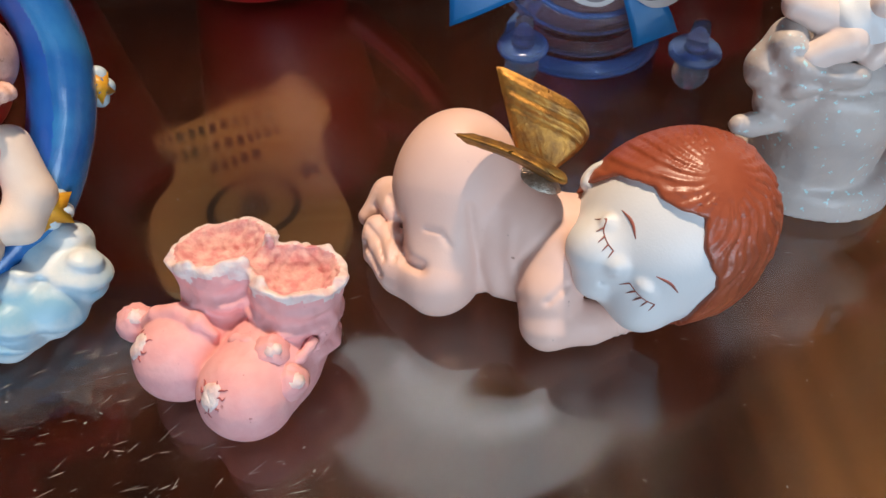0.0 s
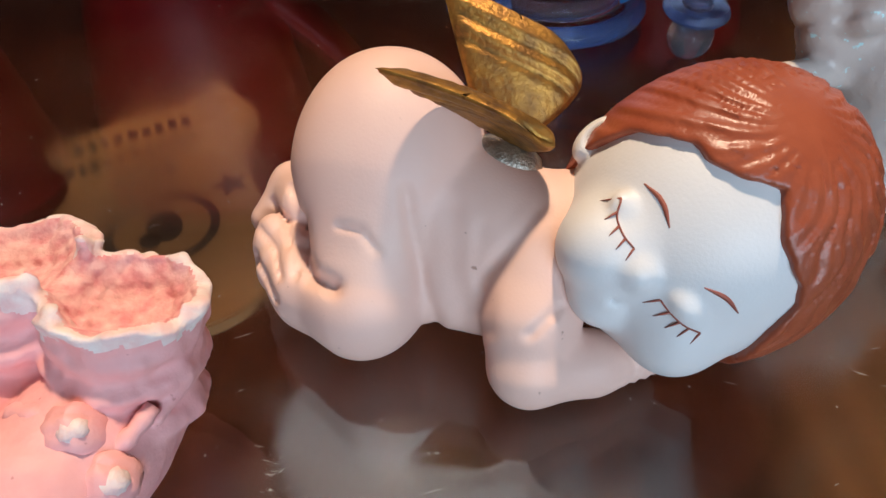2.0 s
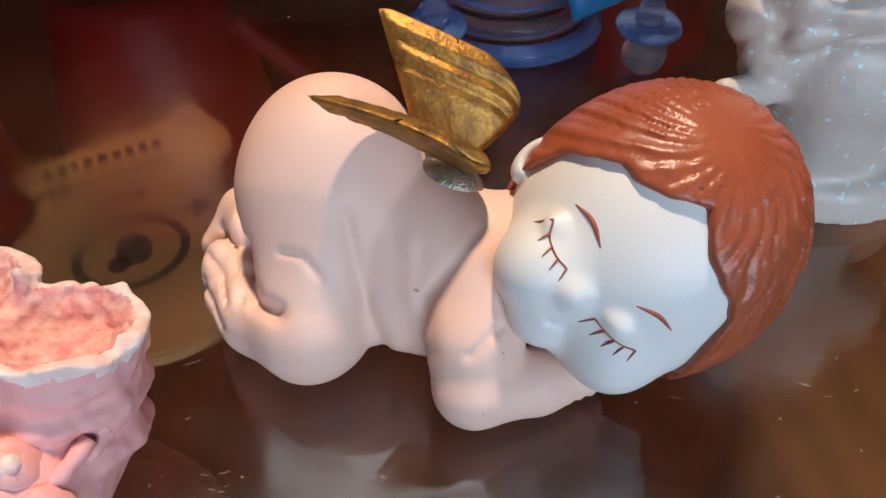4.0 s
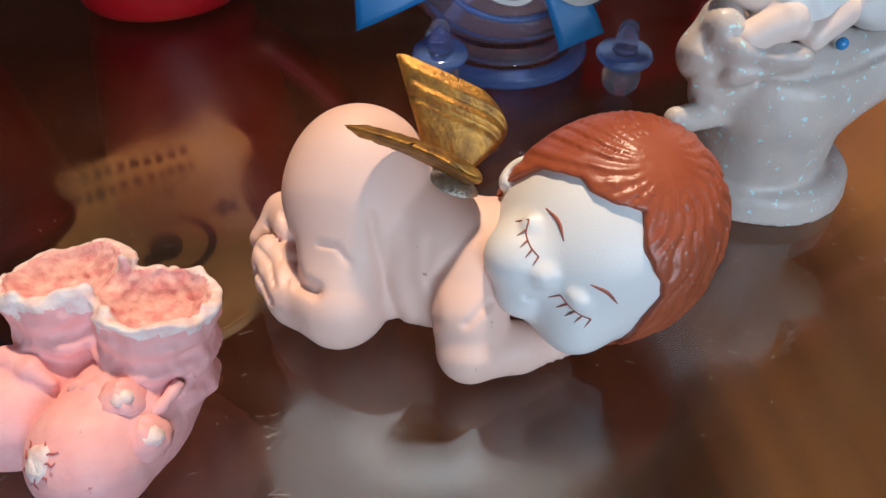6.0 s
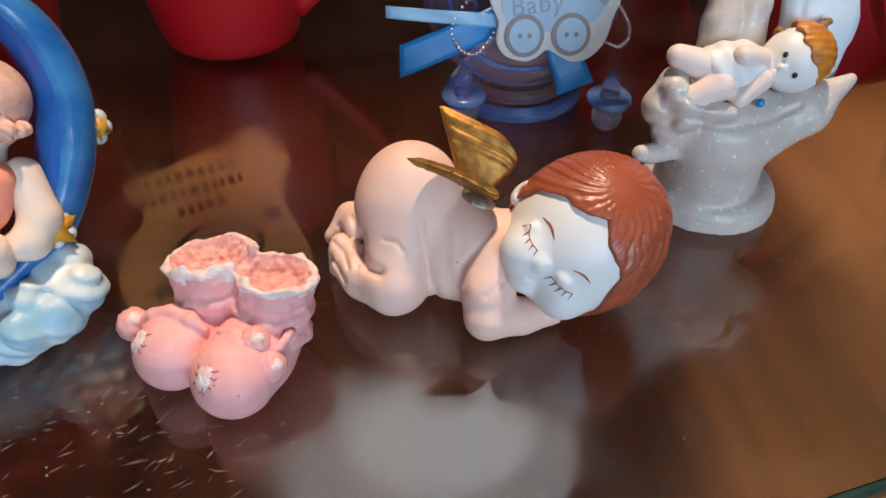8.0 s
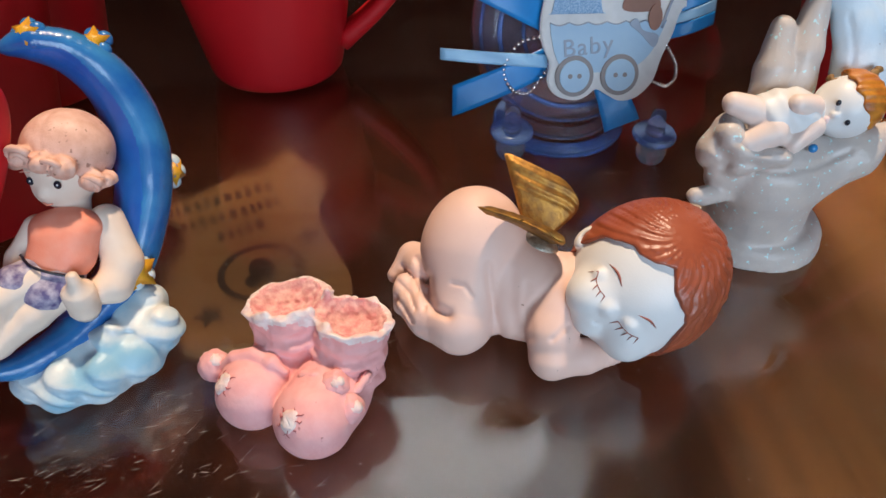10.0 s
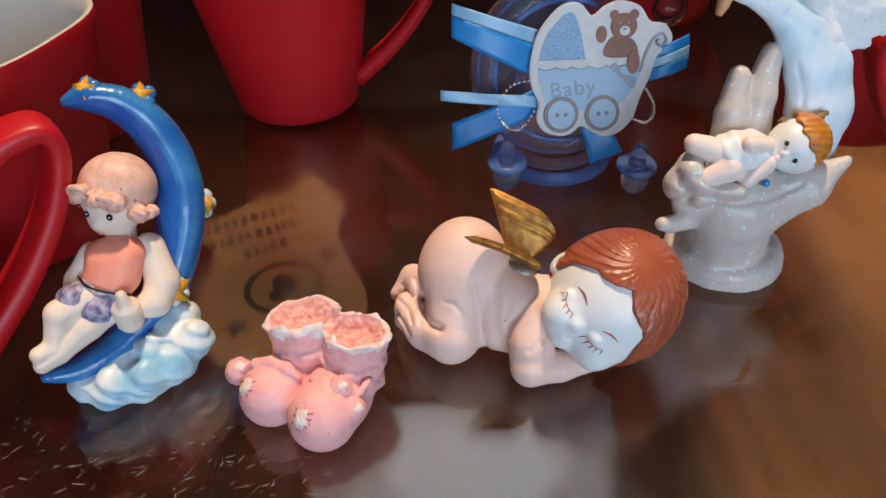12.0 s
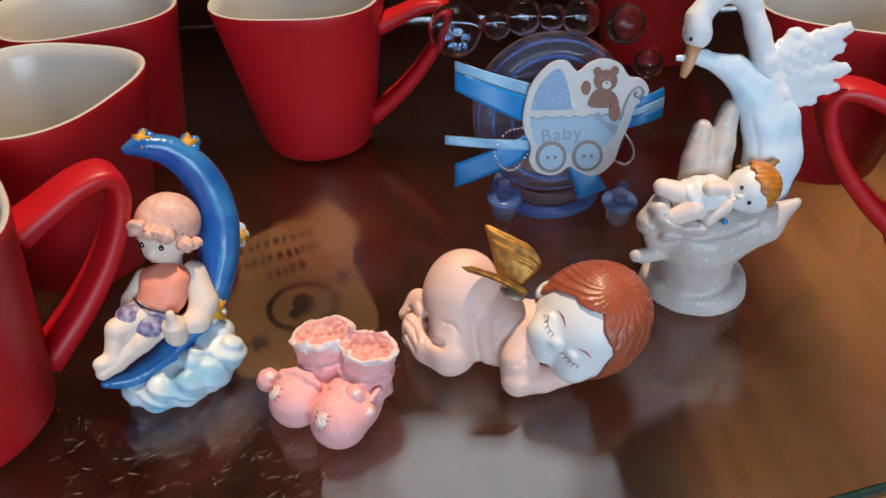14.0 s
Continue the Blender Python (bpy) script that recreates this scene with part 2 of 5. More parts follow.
_t.links.new(_co.outputs["Object"], _s1.inputs["Vector"])
_mr = _n.new("ShaderNodeMapRange")
_mr.inputs["From Min"].default_value, _mr.inputs["From Max"].default_value = 0.36, 0.7
_mr.inputs["To Min"].default_value, _mr.inputs["To Max"].default_value = 0.0, 0.003
_t.links.new(_s1.outputs[0], _mr.inputs["Value"])
_mx = _n.new("ShaderNodeMixShader")
_mr2 = _n.new("ShaderNodeMapRange")
_mr2.inputs["From Min"].default_value, _mr2.inputs["From Max"].default_value = 0.40, 0.68
_mr2.inputs["To Min"].default_value, _mr2.inputs["To Max"].default_value = 0.035, 0.14
_t.links.new(_s1.outputs[0], _mr2.inputs["Value"])
_t.links.new(_mr2.outputs[0], _b.inputs["Roughness"])
_t.links.new(_mr.outputs[0], _mx.inputs[0])
_t.links.new(_b.outputs[0], _mx.inputs[1])
_t.links.new(_g.outputs[0], _mx.inputs[2])
_t.links.new(_mx.outputs[0], _n["Material Output"].inputs[0])
EDGE = material("glass_cut_edge", (0.012, 0.035, 0.028), (0.03, 0.06, 0.05), 0.2, scale=200)


# ---- mesh tools ----
def mesh_of(name, verts, faces, mats, index=None, smooth=True):
    me = bpy.data.meshes.new(name)
    me.from_pydata(verts, [], faces)
    for m in mats:
        me.materials.append(m)
    if index is not None:
        me.polygons.foreach_set("material_index", index)
    if smooth:
        me.polygons.foreach_set("use_smooth", [True] * len(me.polygons))
    me.update()
    return me


def part(name, bm, mat, parent=None, label=""):
    """A bmesh as one mesh object under a thing or a part."""
    me = bpy.data.meshes.new(name)
    bm.normal_update()
    bm.to_mesh(me)
    bm.free()
    me.materials.append(mat)
    ob = new(name, me)
    ob.parent = parent
    return tagged(ob, label)


def pieces(name, bits, parent=None, label=""):
    """Several (verts, faces, material) bits as one mesh object; verts in millimetres."""
    verts, faces, mats, index = [], [], [], []
    for v, f, m in bits:
        if m not in mats:
            mats.append(m)
        base = len(verts)
        verts += (np.asarray(v, float) * 0.001).tolist()
        fs = [[int(i) + base for i in q] for q in f]
        faces += fs
        index += [mats.index(m)] * len(fs)
    ob = new(name, mesh_of(name, verts, faces, mats, index))
    ob.parent = parent
    return tagged(ob, label)


def surface(fn, lo, hi, step):
    """The zero surface of a distance field over a box, in millimetres, by surface nets."""
    ax = [np.arange(a, b + step, step, dtype=np.float32) for a, b in zip(lo, hi)]
    shape = tuple(len(a) for a in ax)
    d = np.empty(shape, np.float32)
    yz = np.stack(np.meshgrid(ax[1], ax[2], indexing="ij"), -1).reshape(-1, 2)
    run = max(1, 400000 // len(yz))
    for i in range(0, shape[0], run):
        xs = ax[0][i:i + run]
        p = np.empty((len(xs) * len(yz), 3), np.float32)
        p[:, 0] = np.repeat(xs, len(yz))
        p[:, 1:] = np.tile(yz, (len(xs), 1))
        d[i:i + run] = fn(p).reshape(len(xs), shape[1], shape[2])
    cells = tuple(s - 1 for s in shape)
    total, count = np.zeros((*cells, 3), np.float32), np.zeros(cells, np.float32)
    corner = lambda o: d[o[0]:o[0] + cells[0], o[1]:o[1] + cells[1], o[2]:o[2] + cells[2]]  # noqa: E731
    for axis in range(3):
        u, w = [a for a in range(3) if a != axis]
        for i in (0, 1):
            for j in (0, 1):
                o = [0, 0, 0]
                o[u], o[w] = i, j
                q = list(o)
                q[axis] = 1
                a, b = corner(o), corner(q)
                cut = (a < 0) != (b < 0)
                f = np.where(cut, a / np.where(cut, a - b, 1), 0)
                for k in range(3):
                    total[..., k] += np.where(cut, f if k == axis else o[k], 0)
                count += cut
    live = count > 0
    ids = np.full(cells, -1, np.int64)
    ids[live] = np.arange(live.sum())
    at = np.argwhere(live)
    verts = (at + total[live] / count[live][:, None]) * step + np.array(lo)
    faces = []
    for axis in range(3):
        u, w = [(1, 2), (2, 0), (0, 1)][axis]
        n = [s - 1 for s in shape]
        lo_s, hi_s = [slice(1, n[k]) for k in range(3)], [slice(1, n[k]) for k in range(3)]
        lo_s[axis], hi_s[axis] = slice(0, n[axis]), slice(1, n[axis] + 1)
        a, b = d[tuple(lo_s)], d[tuple(hi_s)]
        for flip, mask in ((False, (a < 0) & (b >= 0)), (True, (a >= 0) & (b < 0))):
            e = np.argwhere(mask)
            if not len(e):
                continue
            e[:, u] += 1
            e[:, w] += 1
            quad = []
            for du, dw in ((1, 1), (0, 1), (0, 0), (1, 0)):
                c = e.copy()
                c[:, u] -= du
                c[:, w] -= dw
                quad.append(ids[c[:, 0], c[:, 1], c[:, 2]])
            q = np.stack(quad, 1)
            faces.append(q[:, ::-1] if flip else q)
    return verts, np.concatenate(faces)


def ell(p, c, r, axes=None):
    q = p - np.array(c, np.float32)
    if axes is not None:
        q = q @ np.array(axes, np.float32).T
    r = np.array(r, np.float32)
    k = np.linalg.norm(q / r, axis=1)
    return k * (k - 1) / np.maximum(np.linalg.norm(q / (r * r), axis=1), 1e-5)


def cone(p, a, b, ra, rb):
    a, b = np.array(a, np.float32), np.array(b, np.float32)
    q, s = p - a, b - a
    h = np.clip(q @ s / (s @ s), 0, 1)
    return np.linalg.norm(q - h[:, None] * s, axis=1) - (ra + (rb - ra) * h)


def smin(a, b, k):
    h = np.clip(0.5 + 0.5 * (b - a) / k, 0, 1)
    return b * (1 - h) + a * h - k * h * (1 - h)


def smax(a, b, k):
    return -smin(-a, -b, k)


def union(k, *ds):
    out = ds[0]
    for d in ds[1:]:
        out = smin(out, d, k)
    return out


def path_field(p, pts, radii, k=1.0):
    return union(k, *(cone(p, pts[i], pts[i + 1], radii[i], radii[i + 1]) for i in range(len(pts) - 1)))


def ripple(p, size, seed=0.0):
    """Cheap smooth noise from crossed waves, about -1 to 1."""
    x, y, z = (p[:, i] / size for i in range(3))
    return (np.sin(x * 2.1 + np.sin(y * 1.7 + seed) * 1.3 + seed) + np.sin(y * 2.3 + np.sin(z * 1.9 + seed * 2) * 1.2) + np.sin(z * 2.2 + np.sin(x * 1.5 - seed) * 1.4)) / 3


def smooth_curve(pts, n=24, closed=False):
    """Catmull-Rom through a few points."""
    pts = [np.array(p, float) for p in pts]
    ext = [pts[-1], *pts, pts[0], pts[1]] if closed else [2 * pts[0] - pts[1], *pts, 2 * pts[-1] - pts[-2]]
    spans, out = len(ext) - 3, []
    for i in range(n + (0 if closed else 1)):
        s = min(i / n * spans, spans - 1e-6)
        k, f = int(s), s - int(s)
        a, b, c, d = ext[k:k + 4]
        out.append(0.5 * (2 * b + (c - a) * f + (2 * a - 5 * b + 4 * c - d) * f * f + (3 * b - a - 3 * c + d) * f ** 3))
    return out


def tube(pts, radii, sides=8, closed=False):
    """A round tube along points, in millimetres: verts and faces, capped."""
    pts = [Vector(p) for p in pts]
    n = len(pts)
    radii = [radii] * n if not hasattr(radii, "__len__") else radii
    verts, faces = [], []
    side = None
    for i, p in enumerate(pts):
        a = pts[(i - 1) % n] if closed or i else pts[0]
        b = pts[(i + 1) % n] if closed or i < n - 1 else pts[-1]
        d = (b - a).normalized()
        if side is None:
            side = d.orthogonal().normalized()
        side = (side - d * side.dot(d)).normalized()
        up = d.cross(side)
        for k in range(sides):
            t = 2 * math.pi * k / sides
            verts.append(tuple(p + (side * math.cos(t) + up * math.sin(t)) * radii[i]))
    for i in range(n if closed else n - 1):
        for k in range(sides):
            j, m = (i + 1) % n, (k + 1) % sides
            faces.append((i * sides + k, i * sides + m, j * sides + m, j * sides + k))
    if not closed:
        faces += [tuple(range(sides))[::-1], tuple((n - 1) * sides + k for k in range(sides))]
    return verts, faces


def ball(c, r, rings=8, sides=12, axes=None):
    r = (r, r, r) if not hasattr(r, "__len__") else r
    axes = np.eye(3) if axes is None else np.array(axes)
    verts, faces = [], []
    for i in range(rings + 1):
        a = math.pi * i / rings
        for k in range(sides):
            b = 2 * math.pi * k / sides
            q = np.array((r[0] * math.sin(a) * math.cos(b), r[1] * math.sin(a) * math.sin(b), r[2] * math.cos(a)))
            verts.append(np.array(c) + q @ axes)
    for i in range(rings):
        for k in range(sides):
            m = (k + 1) % sides
            faces.append((i * sides + k, (i + 1) * sides + k, (i + 1) * sides + m, i * sides + m))
    return verts, faces


def box(bm, lo, hi):
    made = bmesh.ops.create_cube(bm, size=1.0)["verts"]
    for v in made:
        v.co = Vector([lo[i] + (v.co[i] + 0.5) * (hi[i] - lo[i]) for i in range(3)])
    return made


def slab(name, lo, hi, mat, label, bevel=0.0, category=""):
    bm = bmesh.new()
    box(bm, lo, hi)
    if bevel:
        bmesh.ops.bevel(bm, geom=bm.edges[:], offset=bevel, segments=2, affect="EDGES")
    ob = part(name, bm, mat)
    return tagged(ob, label, category, kind="structure")


def extruded(outline, depth, frame_, bevel=0.0):
    """A flat outline (mm, in a frame of origin and three axes) with thickness, as a bmesh in metres."""
    o, ex, ey, ez = (Vector(v) for v in frame_)
    bm = bmesh.new()
    f = bm.faces.new([bm.verts.new((o + ex * x + ey * y) * 0.001) for x, y in outline])
    up = bmesh.ops.extrude_face_region(bm, geom=[f])
    tops = [v for v in up["geom"] if isinstance(v, bmesh.types.BMVert)]
    for v in tops:
        v.co += ez * depth * 0.001
    bmesh.ops.recalc_face_normals(bm, faces=bm.faces[:])
    if bevel:
        top_edges = [e for e in bm.edges if all(v in tops for v in e.verts)]
        bmesh.ops.bevel(bm, geom=top_edges, offset=bevel * 0.001, segments=2, affect="EDGES")
    return bm


def circle(cx, cy, r, n=20, ry=None):
    ry = ry or r
    return [(cx + r * math.cos(2 * math.pi * k / n), cy + ry * math.sin(2 * math.pi * k / n)) for k in range(n)]


def from_bits(name, bits, mat, parent, label=""):
    return pieces(name, [(v, f, mat) for v, f in bits], parent, label)


# ---- structure: shop room, cabinet, glass shelf ----
FLOOR_Z = -0.10
# unseen room shell; ceiling and walls are kept dark so the glass reflects little
slab("floor", (-1.9, -2.4, -1.0), (1.9, 1.5, -0.95), TILE, "dark tiled shop floor below the cabinet")
slab("ceiling", (-1.9, -2.4, 1.75), (1.9, 1.5, 1.8), CEIL, "unseen dark brown ceiling, to keep the glass reflection dim")
slab("wall_west", (-1.95, -2.4, -0.95), (-1.9, 1.5, 1.75), WALL, "plain beige painted shop wall")
slab("wall_east", (1.9, -2.4, -0.95), (1.95, 1.5, 1.75), WALL, "plain beige painted shop wall")
slab("wall_north", (-1.9, 1.5, -0.95), (1.9, 1.55, 1.75), WOOD_BACK, "unseen dark wooden wall, to keep the glass reflection dim")
# front wall round the shop window
bm = bmesh.new()
for lo, hi in (((-1.9, -2.45, -0.95), (-0.6, -2.4, 1.75)), ((1.5, -2.45, -0.95), (1.9, -2.4, 1.75)), ((-0.6, -2.45, -0.95), (1.5, -2.4, -0.05)), ((-0.6, -2.45, 1.4), (1.5, -2.4, 1.75))):
    box(bm, lo, hi)
tagged(part("wall_south", bm, WALL), "beige shop wall round a large window opening", kind="structure")
slab("cabinet_floor", (-0.55, -0.06, FLOOR_Z - 0.02), (0.55, 0.46, FLOOR_Z), WOOD, "dark red-brown wooden cabinet floor, light painted on one corner", 0.001)
# back panel height is set to cut the mirrored haze off at its top
slab("cabinet_back", (-0.55, 0.46, FLOOR_Z - 0.02), (0.55, 0.478, 0.46), WOOD_BACK, "dark stained wooden back panel of the display cabinet", 0.001)
slab("cabinet_side_left", (-0.57, -0.06, FLOOR_Z - 0.02), (-0.552, 0.478, 0.28), WOOD_BACK, "dark stained wooden side panel of the cabinet", 0.001)
slab("cabinet_side_right", (0.552, -0.06, FLOOR_Z - 0.02), (0.57, 0.478, 0.42), WOOD_BACK, "dark stained wooden side panel of the cabinet", 0.001)

# glass shelf with a slanting front edge
EDGE_A, EDGE_B = Vector((-0.55, -0.1005, 0)), Vector((0.55, 0.160, 0))
THICK = 0.006
bm = bmesh.new()
ring = [EDGE_A, EDGE_B, Vector((0.55, 0.459, 0)), Vector((-0.55, 0.459, 0))]
f = bm.faces.new([bm.verts.new(v + Vector((0, 0, -THICK))) for v in ring])
up = bmesh.ops.extrude_face_region(bm, geom=[f])
for v in up["geom"]:
    if isinstance(v, bmesh.types.BMVert):
        v.co.z = 0.0
bmesh.ops.recalc_face_normals(bm, faces=bm.faces[:])
shelf = tagged(part("glass_shelf", bm, GLASS), "clear glass shelf with dust, scratches and smears", "shelf", kind="structure")
along = (EDGE_B - EDGE_A).normalized()
out = Vector((along.y, -along.x, 0))
bm = bmesh.new()
prof = [(0.0002, -THICK + 0.0004), (0.0016, -THICK + 0.0012), (0.0018, -0.0016), (0.0012, -0.0004), (0.0002, -0.0002)]
ends = [[bm.verts.new(p + out * a + Vector((0, 0, b))) for a, b in prof] for p in (EDGE_A, EDGE_B)]
for i in range(len(prof)):
    j = (i + 1) % len(prof)
    bm.faces.new((ends[0][i], ends[1][i], ends[1][j], ends[0][j]))
bm.faces.new(ends[0][::-1])
bm.faces.new(ends[1])
bmesh.ops.recalc_face_normals(bm, faces=bm.faces[:])
part("cut_edge", bm, EDGE, shelf, "dark green ground edge of the glass")


# ---- mugs ----
def lathe(profile, sides=64, square=None):
    """A turned form; square(z) from 0 to 1 draws the ring towards a rounded square."""
    verts, faces = [], []
    for r, z in profile:
        for k in range(sides):
            a = 2 * math.pi * k / sides
            c, s = math.cos(a), math.sin(a)
            w = square(z) if square else 0.0
            e = r * ((1 - w) + w * 0.93 / (abs(c) ** 2.9 + abs(s) ** 2.9) ** (1 / 2.9))
            verts.append((e * c, e * s, z))
    for i in range(len(profile) - 1):
        for k in range(sides):
            m = (k + 1) % sides
            faces.append((i * sides + k, i * sides + m, (i + 1) * sides + m, (i + 1) * sides + k))
    return verts, faces


def strap(path, widths, thicks, sides=12):
    """A flat rounded band swept along points in the xz plane."""
    verts, faces = [], []
    n = len(path)
    for i, (x, z) in enumerate(path):
        a, b = path[max(i - 1, 0)], path[min(i + 1, n - 1)]
        d = Vector((b[0] - a[0], b[1] - a[1])).normalized()
        for k in range(sides):
            t = 2 * math.pi * k / sides
            c, s = math.cos(t), math.sin(t)
            w = widths[i] * math.copysign(abs(c) ** 0.5, c)
            h = thicks[i] * math.copysign(abs(s) ** 0.5, s)
            verts.append((x - d.y * h, w, z + d.x * h))
    for i in range(n - 1):
        for k in range(sides):
            m = (k + 1) % sides
            faces.append((i * sides + k, (i + 1) * sides + k, (i + 1) * sides + m, i * sides + m))
    faces += [tuple(range(sides)), tuple((n - 1) * sides + k for k in range(sides))[::-1]]
    return verts, faces


def make_mug():
    root = new("mug")
    root.empty_display_size = 0.02
    outer = [(0.0, 0.0), (22.0, 0.0), (24.0, 0.6), (26.4, 1.5), (28.0, 3.4), (29.0, 6.5), (31.2, 17), (34.0, 32), (36.8, 47), (39.6, 62), (41.8, 73), (42.7, 77.2), (42.5, 78.3)]
    lining = [(42.5, 78.3), (41.6, 78.6), (40.4, 78.0), (38.9, 73), (36.8, 62), (33.8, 47), (30.8, 32), (28.0, 17), (26.0, 8), (22.0, 5), (0.0, 4.5)]
    flare = lambda z: min(1.0, max(0.0, z / 78.0)) ** 0.8  # noqa: E731
    v, f = lathe(outer, 96, flare)
    pieces("body", [(v, f, RED)], root)
    v, f = lathe(lining, 96, flare)
    pieces("lining", [(v, f, MUG_IN)], root, "white glazed inside and rim")
    pts = [(p[0], p[2]) for p in smooth_curve([(37.0, 0, 62), (46, 0, 66.0), (58, 0, 71.0), (66.5, 0, 71), (68, 0, 63), (60.5, 0, 47), (47, 0, 30), (29.5, 0, 14)], 40)]
    n = len(pts)
    wid = [7.0 + 1.6 * abs(2 * i / (n - 1) - 1) ** 1.5 for i in range(n)]
    thk = [2.8 + 1.2 * abs(2 * i / (n - 1) - 1) ** 2 for i in range(n)]
    v, f = strap(pts, wid, thk)
    pieces("handle", [(v, f, RED)], root, "broad angular handle")
    return tagged(root, "matt red tapered ceramic mug with white inside on glass", "mug", "red mugs on the shelf")


mug = make_mug()
mug.matrix_basis = pose(-0.0545, 0.281, 0, 0, 0, -4)
for x, y, turn in ((-0.1485, 0.0935, 36), (-0.142, 0.184, 165), (-0.152, 0.270, 120), (0.190, 0.243, 60), (0.216, 0.163, 172), (0.143, 0.378, 30)):
    copy_thing(mug, pose(x, y, 0, 0, 0, turn))


# ---- sleeping cherub ----
HC = np.array((56.6, 112.0, 21.0))
HA = np.array(((0.618, -0.299, -0.727), (0.781, 0.336, 0.525), (0.088, -0.893, 0.441)))
HR = np.array((17.6, 20.3, 17.6))


def on_head(u, v, lift=0.0):
    w = HR[2] * math.sqrt(max(0.02, 1 - (u / HR[0]) ** 2 - (v / HR[1]) ** 2)) + lift
    return HC + np.array((u, v, w)) @ HA


def head_point(u, v, w):
    return HC + np.array((u, v, w)) @ HA


def cherub_head(p):
    d = ell(p, HC, HR, HA)
    d = union(3.0, d, ell(p, head_point(-9, -13.5, 6.5), (6, 6, 6), HA), ell(p, head_point(4.5, -13.5, 8.0), (6, 6, 6), HA))
    d = smin(d, ell(p, head_point(-4.2, -18.2, 5.5), (4.0, 3.2, 4.0), HA), 2.0)
    d = smin(d, ell(p, on_head(-6.6, -12.9, 0.2), (2.0, 2.0, 1.9), HA), 1.3)
    d = smin(d, ell(p, on_head(-5.2, -16.9, 0.5), (2.9, 1.9, 1.8), HA), 0.7)
    d = smin(d, ell(p, on_head(-12.0, -9.2, -0.8), (2.6, 2.0, 1.7), HA), 0.7)
    d = smin(d, ell(p, on_head(-0.2, -11.3, -0.8), (2.8, 1.9, 1.7), HA), 0.7)
    d = smax(d, -path_field(p, [on_head(-7.6, -16.4, 1.0), on_head(-5.2, -17.1, 2.1), on_head(-3.2, -16.2, 1.3)], [0.2, 0.35, 0.2], 0.2), 0.4)
    ear = smax(ell(p, head_point(-16.8, -4.4, -3.0), (2.2, 3.9, 2.8), HA), -ell(p, head_point(-17.8, -4.4, -0.8), (1.3, 2.2, 1.5), HA), 0.8)
    return smin(d, ear, 0.7)


def on_face(u, v, lift=0.0):
    """The outermost point of the modelled face over (u, v)."""
    ws = np.linspace(24, 0, 300)
    pts = HC + np.stack([np.full(300, u), np.full(300, v), ws], 1) @ HA
    inside = np.nonzero(cherub_head(pts.astype(np.float32)) < 0)[0]
    w = ws[inside[0]] if len(inside) else 0.0
    return head_point(u, v, w + lift)


def cherub_hair(p):
    q = (p - HC.astype(np.float32)) @ HA.T.astype(np.float32)
    d = ell(p, HC, HR + 1.1, HA)
    line = np.interp(q[:, 0], [-18, -14, -12, -9.5, -5.6, -4.4, -2, 0.5, 4.5, 6.9, 8.5, 12, 18], [-2.6, 0.9, 0.3, 1.3, 3.8, 2.6, 0.6, -0.3, -0.8, -1.8, -6.0, -10, -13])
    line = line - np.maximum(0, 5 - q[:, 2]) * np.interp(q[:, 0], [-18, -10, 0, 10], [0.75, 1.0, 1.4, 1.6])
    # strands run out from the whorl, bending as they go
    du, dv = q[:, 0] + 8.5, q[:, 1] - 12.0
    far = np.hypot(du, dv)
    turn = np.arctan2(dv, du) + 0.030 * far + 0.05 * np.sin(far * 0.55 + q[:, 0] * 0.3)
    strand = 0.55 * np.abs(np.sin(turn * 13.0)) + 0.45 * np.abs(np.sin(turn * 29.0 + 0.6)) - 0.5
    depth = np.clip((q[:, 1] - line) / 2.5, 0, 1) * np.clip(far / 4.5 - 0.3, 0, 1) * np.clip(q[:, 2] / 6 + 0.9, 0.15, 1)
    # a few combed waves over the brow
    wave = np.sin(far * 1.25 + turn * 2.0) * np.exp(-((turn + 0.75) / 0.55) ** 2) * np.exp(-((far - 8.0) / 5.0) ** 2)
    d = d - depth * (0.80 * strand + 0.10 * wave)
    return smax(d, line - q[:, 1] + 0.25 * ripple(p, 1.2), 0.6)


CHERUB_FOLDS = (
    (((8.6, 92.5), (11.4, 91.9), (13.5, 89.0)), 0.55, 0.45),
    (((17.5, 96.2), (18.0, 90.3), (19.1, 84.5), (20.9, 78.5)), 0.65, 0.9),
    (((23.5, 93.8), (23.4, 86.4), (24.8, 79.2)), 0.32, 1.5),
    (((26.8, 91.0), (25.9, 85.3), (26.4, 80.4)), 0.25, 1.2),
    (((34.2, 93.1), (30.2, 88.5), (26.8, 85.2), (27.0, 78.1)), 0.5, 1.0),
    (((31.8, 77.8), (33.9, 79.6), (35.6, 81.0)), 0.55, 0.6),
    (((33.9, 78.5), (35.2, 75.4), (36.7, 73.7)), 0.12, 0.6),
    (((2.6, 94.1), (3.0, 88.8), (4.4, 86.0), (7.3, 84.7)), 1.8, 1.2),
    (((-3.6, 98.0), (-0.9, 95.0), (0.6, 90.6)), 0.75, 0.45),
    (((-4.8, 93.6), (-1.9, 90.3), (-0.6, 86.2)), 0.75, 0.45),
    (((-5.6, 89.7), (-3.3, 86.4), (-1.5, 83.0)), 0.75, 0.45),
    (((0.5, 99.4), (2.2, 94.5), (1.9, 86.6)), 1.0, 0.8),
)


